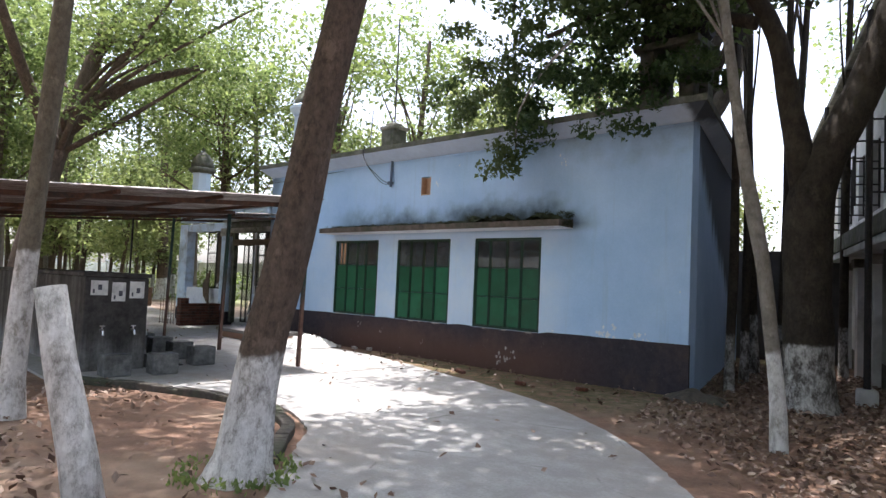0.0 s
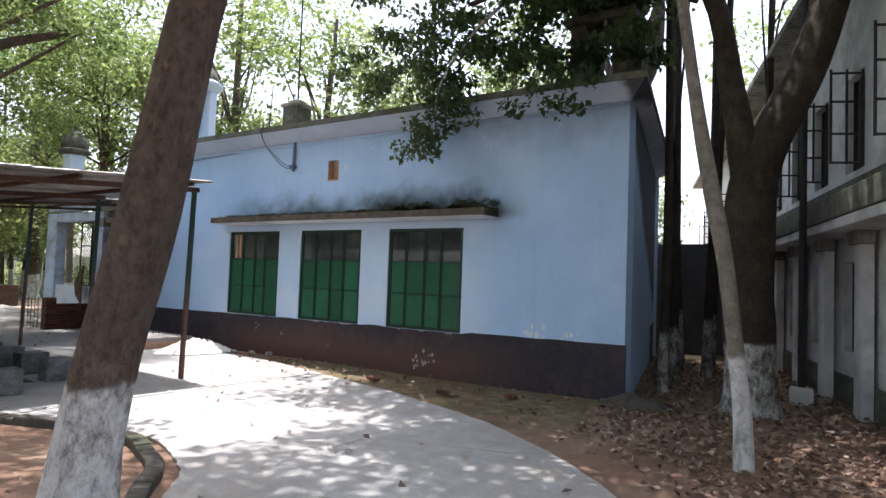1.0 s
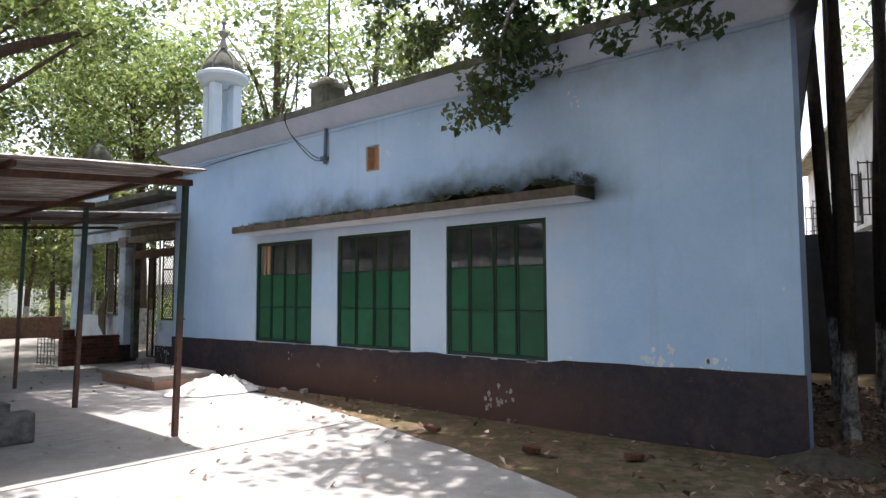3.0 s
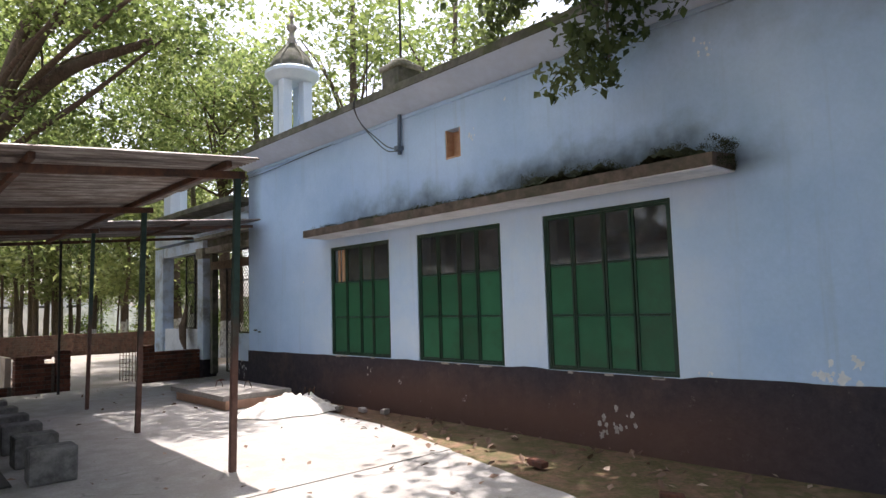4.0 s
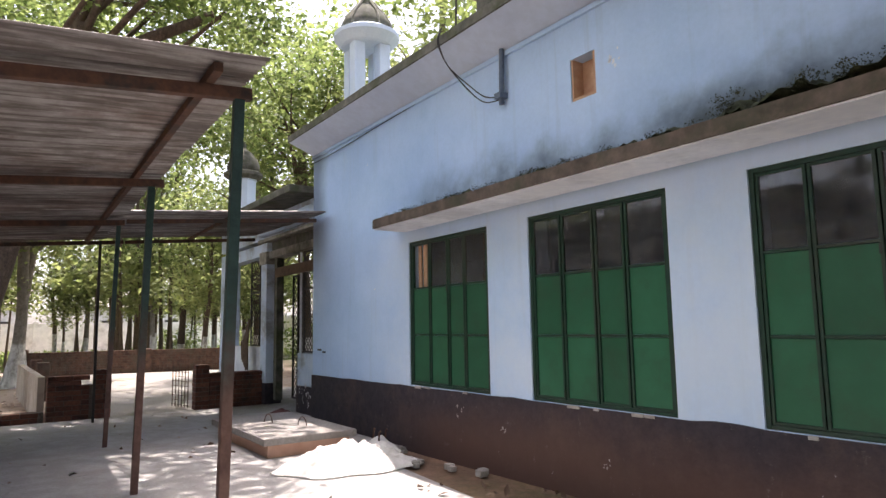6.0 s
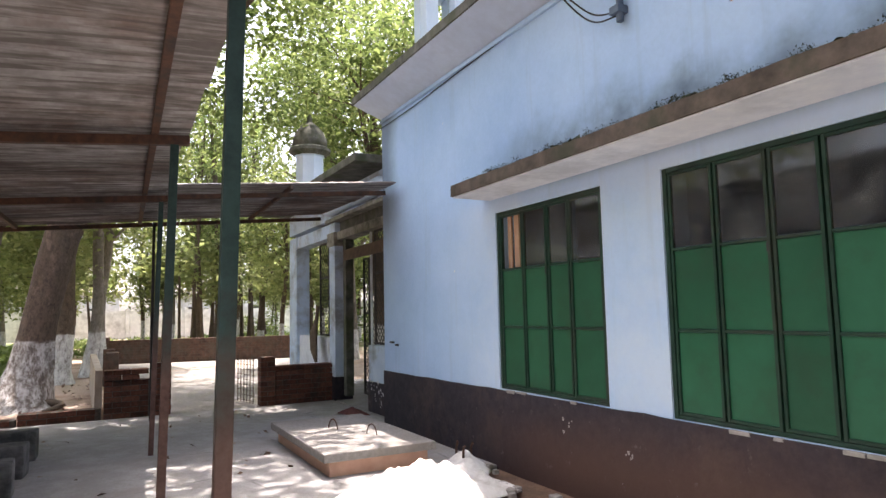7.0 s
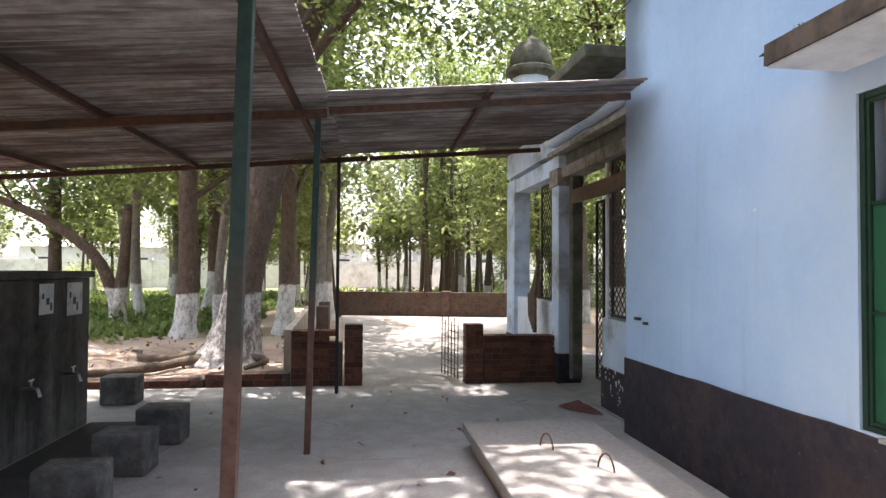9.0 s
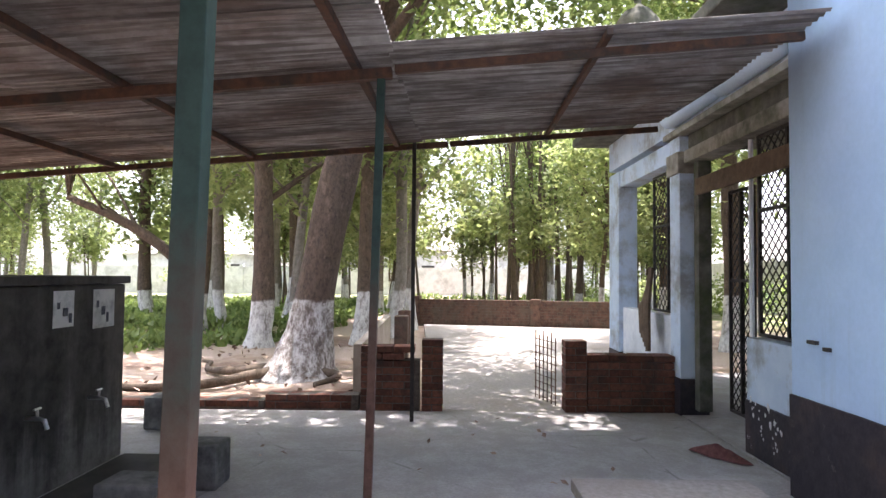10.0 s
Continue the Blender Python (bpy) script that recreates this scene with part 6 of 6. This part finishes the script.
g = random.Random(91)
sap = tree("sapling", (-37.5, 11.0, 0), [(0, 0, -0.1, 0.05), (0.05, 0, 1.2, 0.04), (0.1, 0.1, 3.0, 0.03)], [((0.1, 0, 2.7), (1.3, 1.3, 1.3), 22)], BARK_PLAIN, LEAF_YELLOW, "young sapling with yellow-green leaves in the grove", 90, limbs=5, clump=0.45, per=26, size=0.22, group="saplings", seg=7)
for k in range(26):
    x, y = g.uniform(-57, -33), g.uniform(-16, 19)
    if 6.5 < y < 10.5 and x > -42:
        continue
    copy_thing(sap, pose(x, y, 0, g.uniform(-4, 4), g.uniform(-4, 4), g.uniform(0, 360)) @ Matrix.Scale(g.uniform(0.8, 1.7), 4))


def litter(n, region, seed, size, label):
    g = np.random.default_rng(seed)
    spots = []
    while len(spots) < n:
        x, y = g.uniform(region[0], region[1]), g.uniform(region[2], region[3])
        if region[4](x, y) > g.random():
            spots.append((x, y, 0.006 + 0.03 * g.random() ** 2))
    me = leaves_mesh("leaf_litter", spots, 0.01, 1, size, seed, 0.0, 0.2)
    me.materials.append(LITTER)
    return tagged(new("leaf_litter", me), label, "leaf litter", kind="stuff")


def right_edge(x):
    return float(np.interp(x, [-8.66, -6.4, -4.6, -2.9, -1.6, 0.3, 3.4], [8.6, 7.95, 7.25, 6.15, 4.7, 2.6, -1.6]))


litter(13000, (-5.2, 1.5, 3.0, 15.5, lambda x, y: max(0.0, min(1.0, (y - right_edge(x) - 0.15) * 0.8)) * (1.0 if x > -4.3 - 0.2 * (y - 9.7) else 0.15)), 51, 0.078, "thick brown leaf litter under the dark trees")
litter(1400, (-9.8, -3.5, -1.5, 3.6, lambda x, y: 0.5 if y < 2.6 - 0.25 * (x + 9) or x < -7.6 else 0.12), 52, 0.08, "dry fallen leaves on the red soil")
litter(130, (-9.0, 0.5, 0.5, 8.8, lambda x, y: 0.9), 53, 0.09, "scattered dry leaves on the concrete path")
litter(70, (-18.0, -9.0, 4.8, 9.3, lambda x, y: 0.6), 54, 0.07, "few dry leaves on the shelter floor")
litter(170, (-24.5, -18.9, 2.5, 6.3, lambda x, y: 0.7), 55, 0.10, "dry leaves on the soil round the big tree")
litter(130, (-11.0, -4.5, 8.4, 9.7, lambda x, y: 0.8), 56, 0.09, "dry leaves on the mossy strip by the wall")
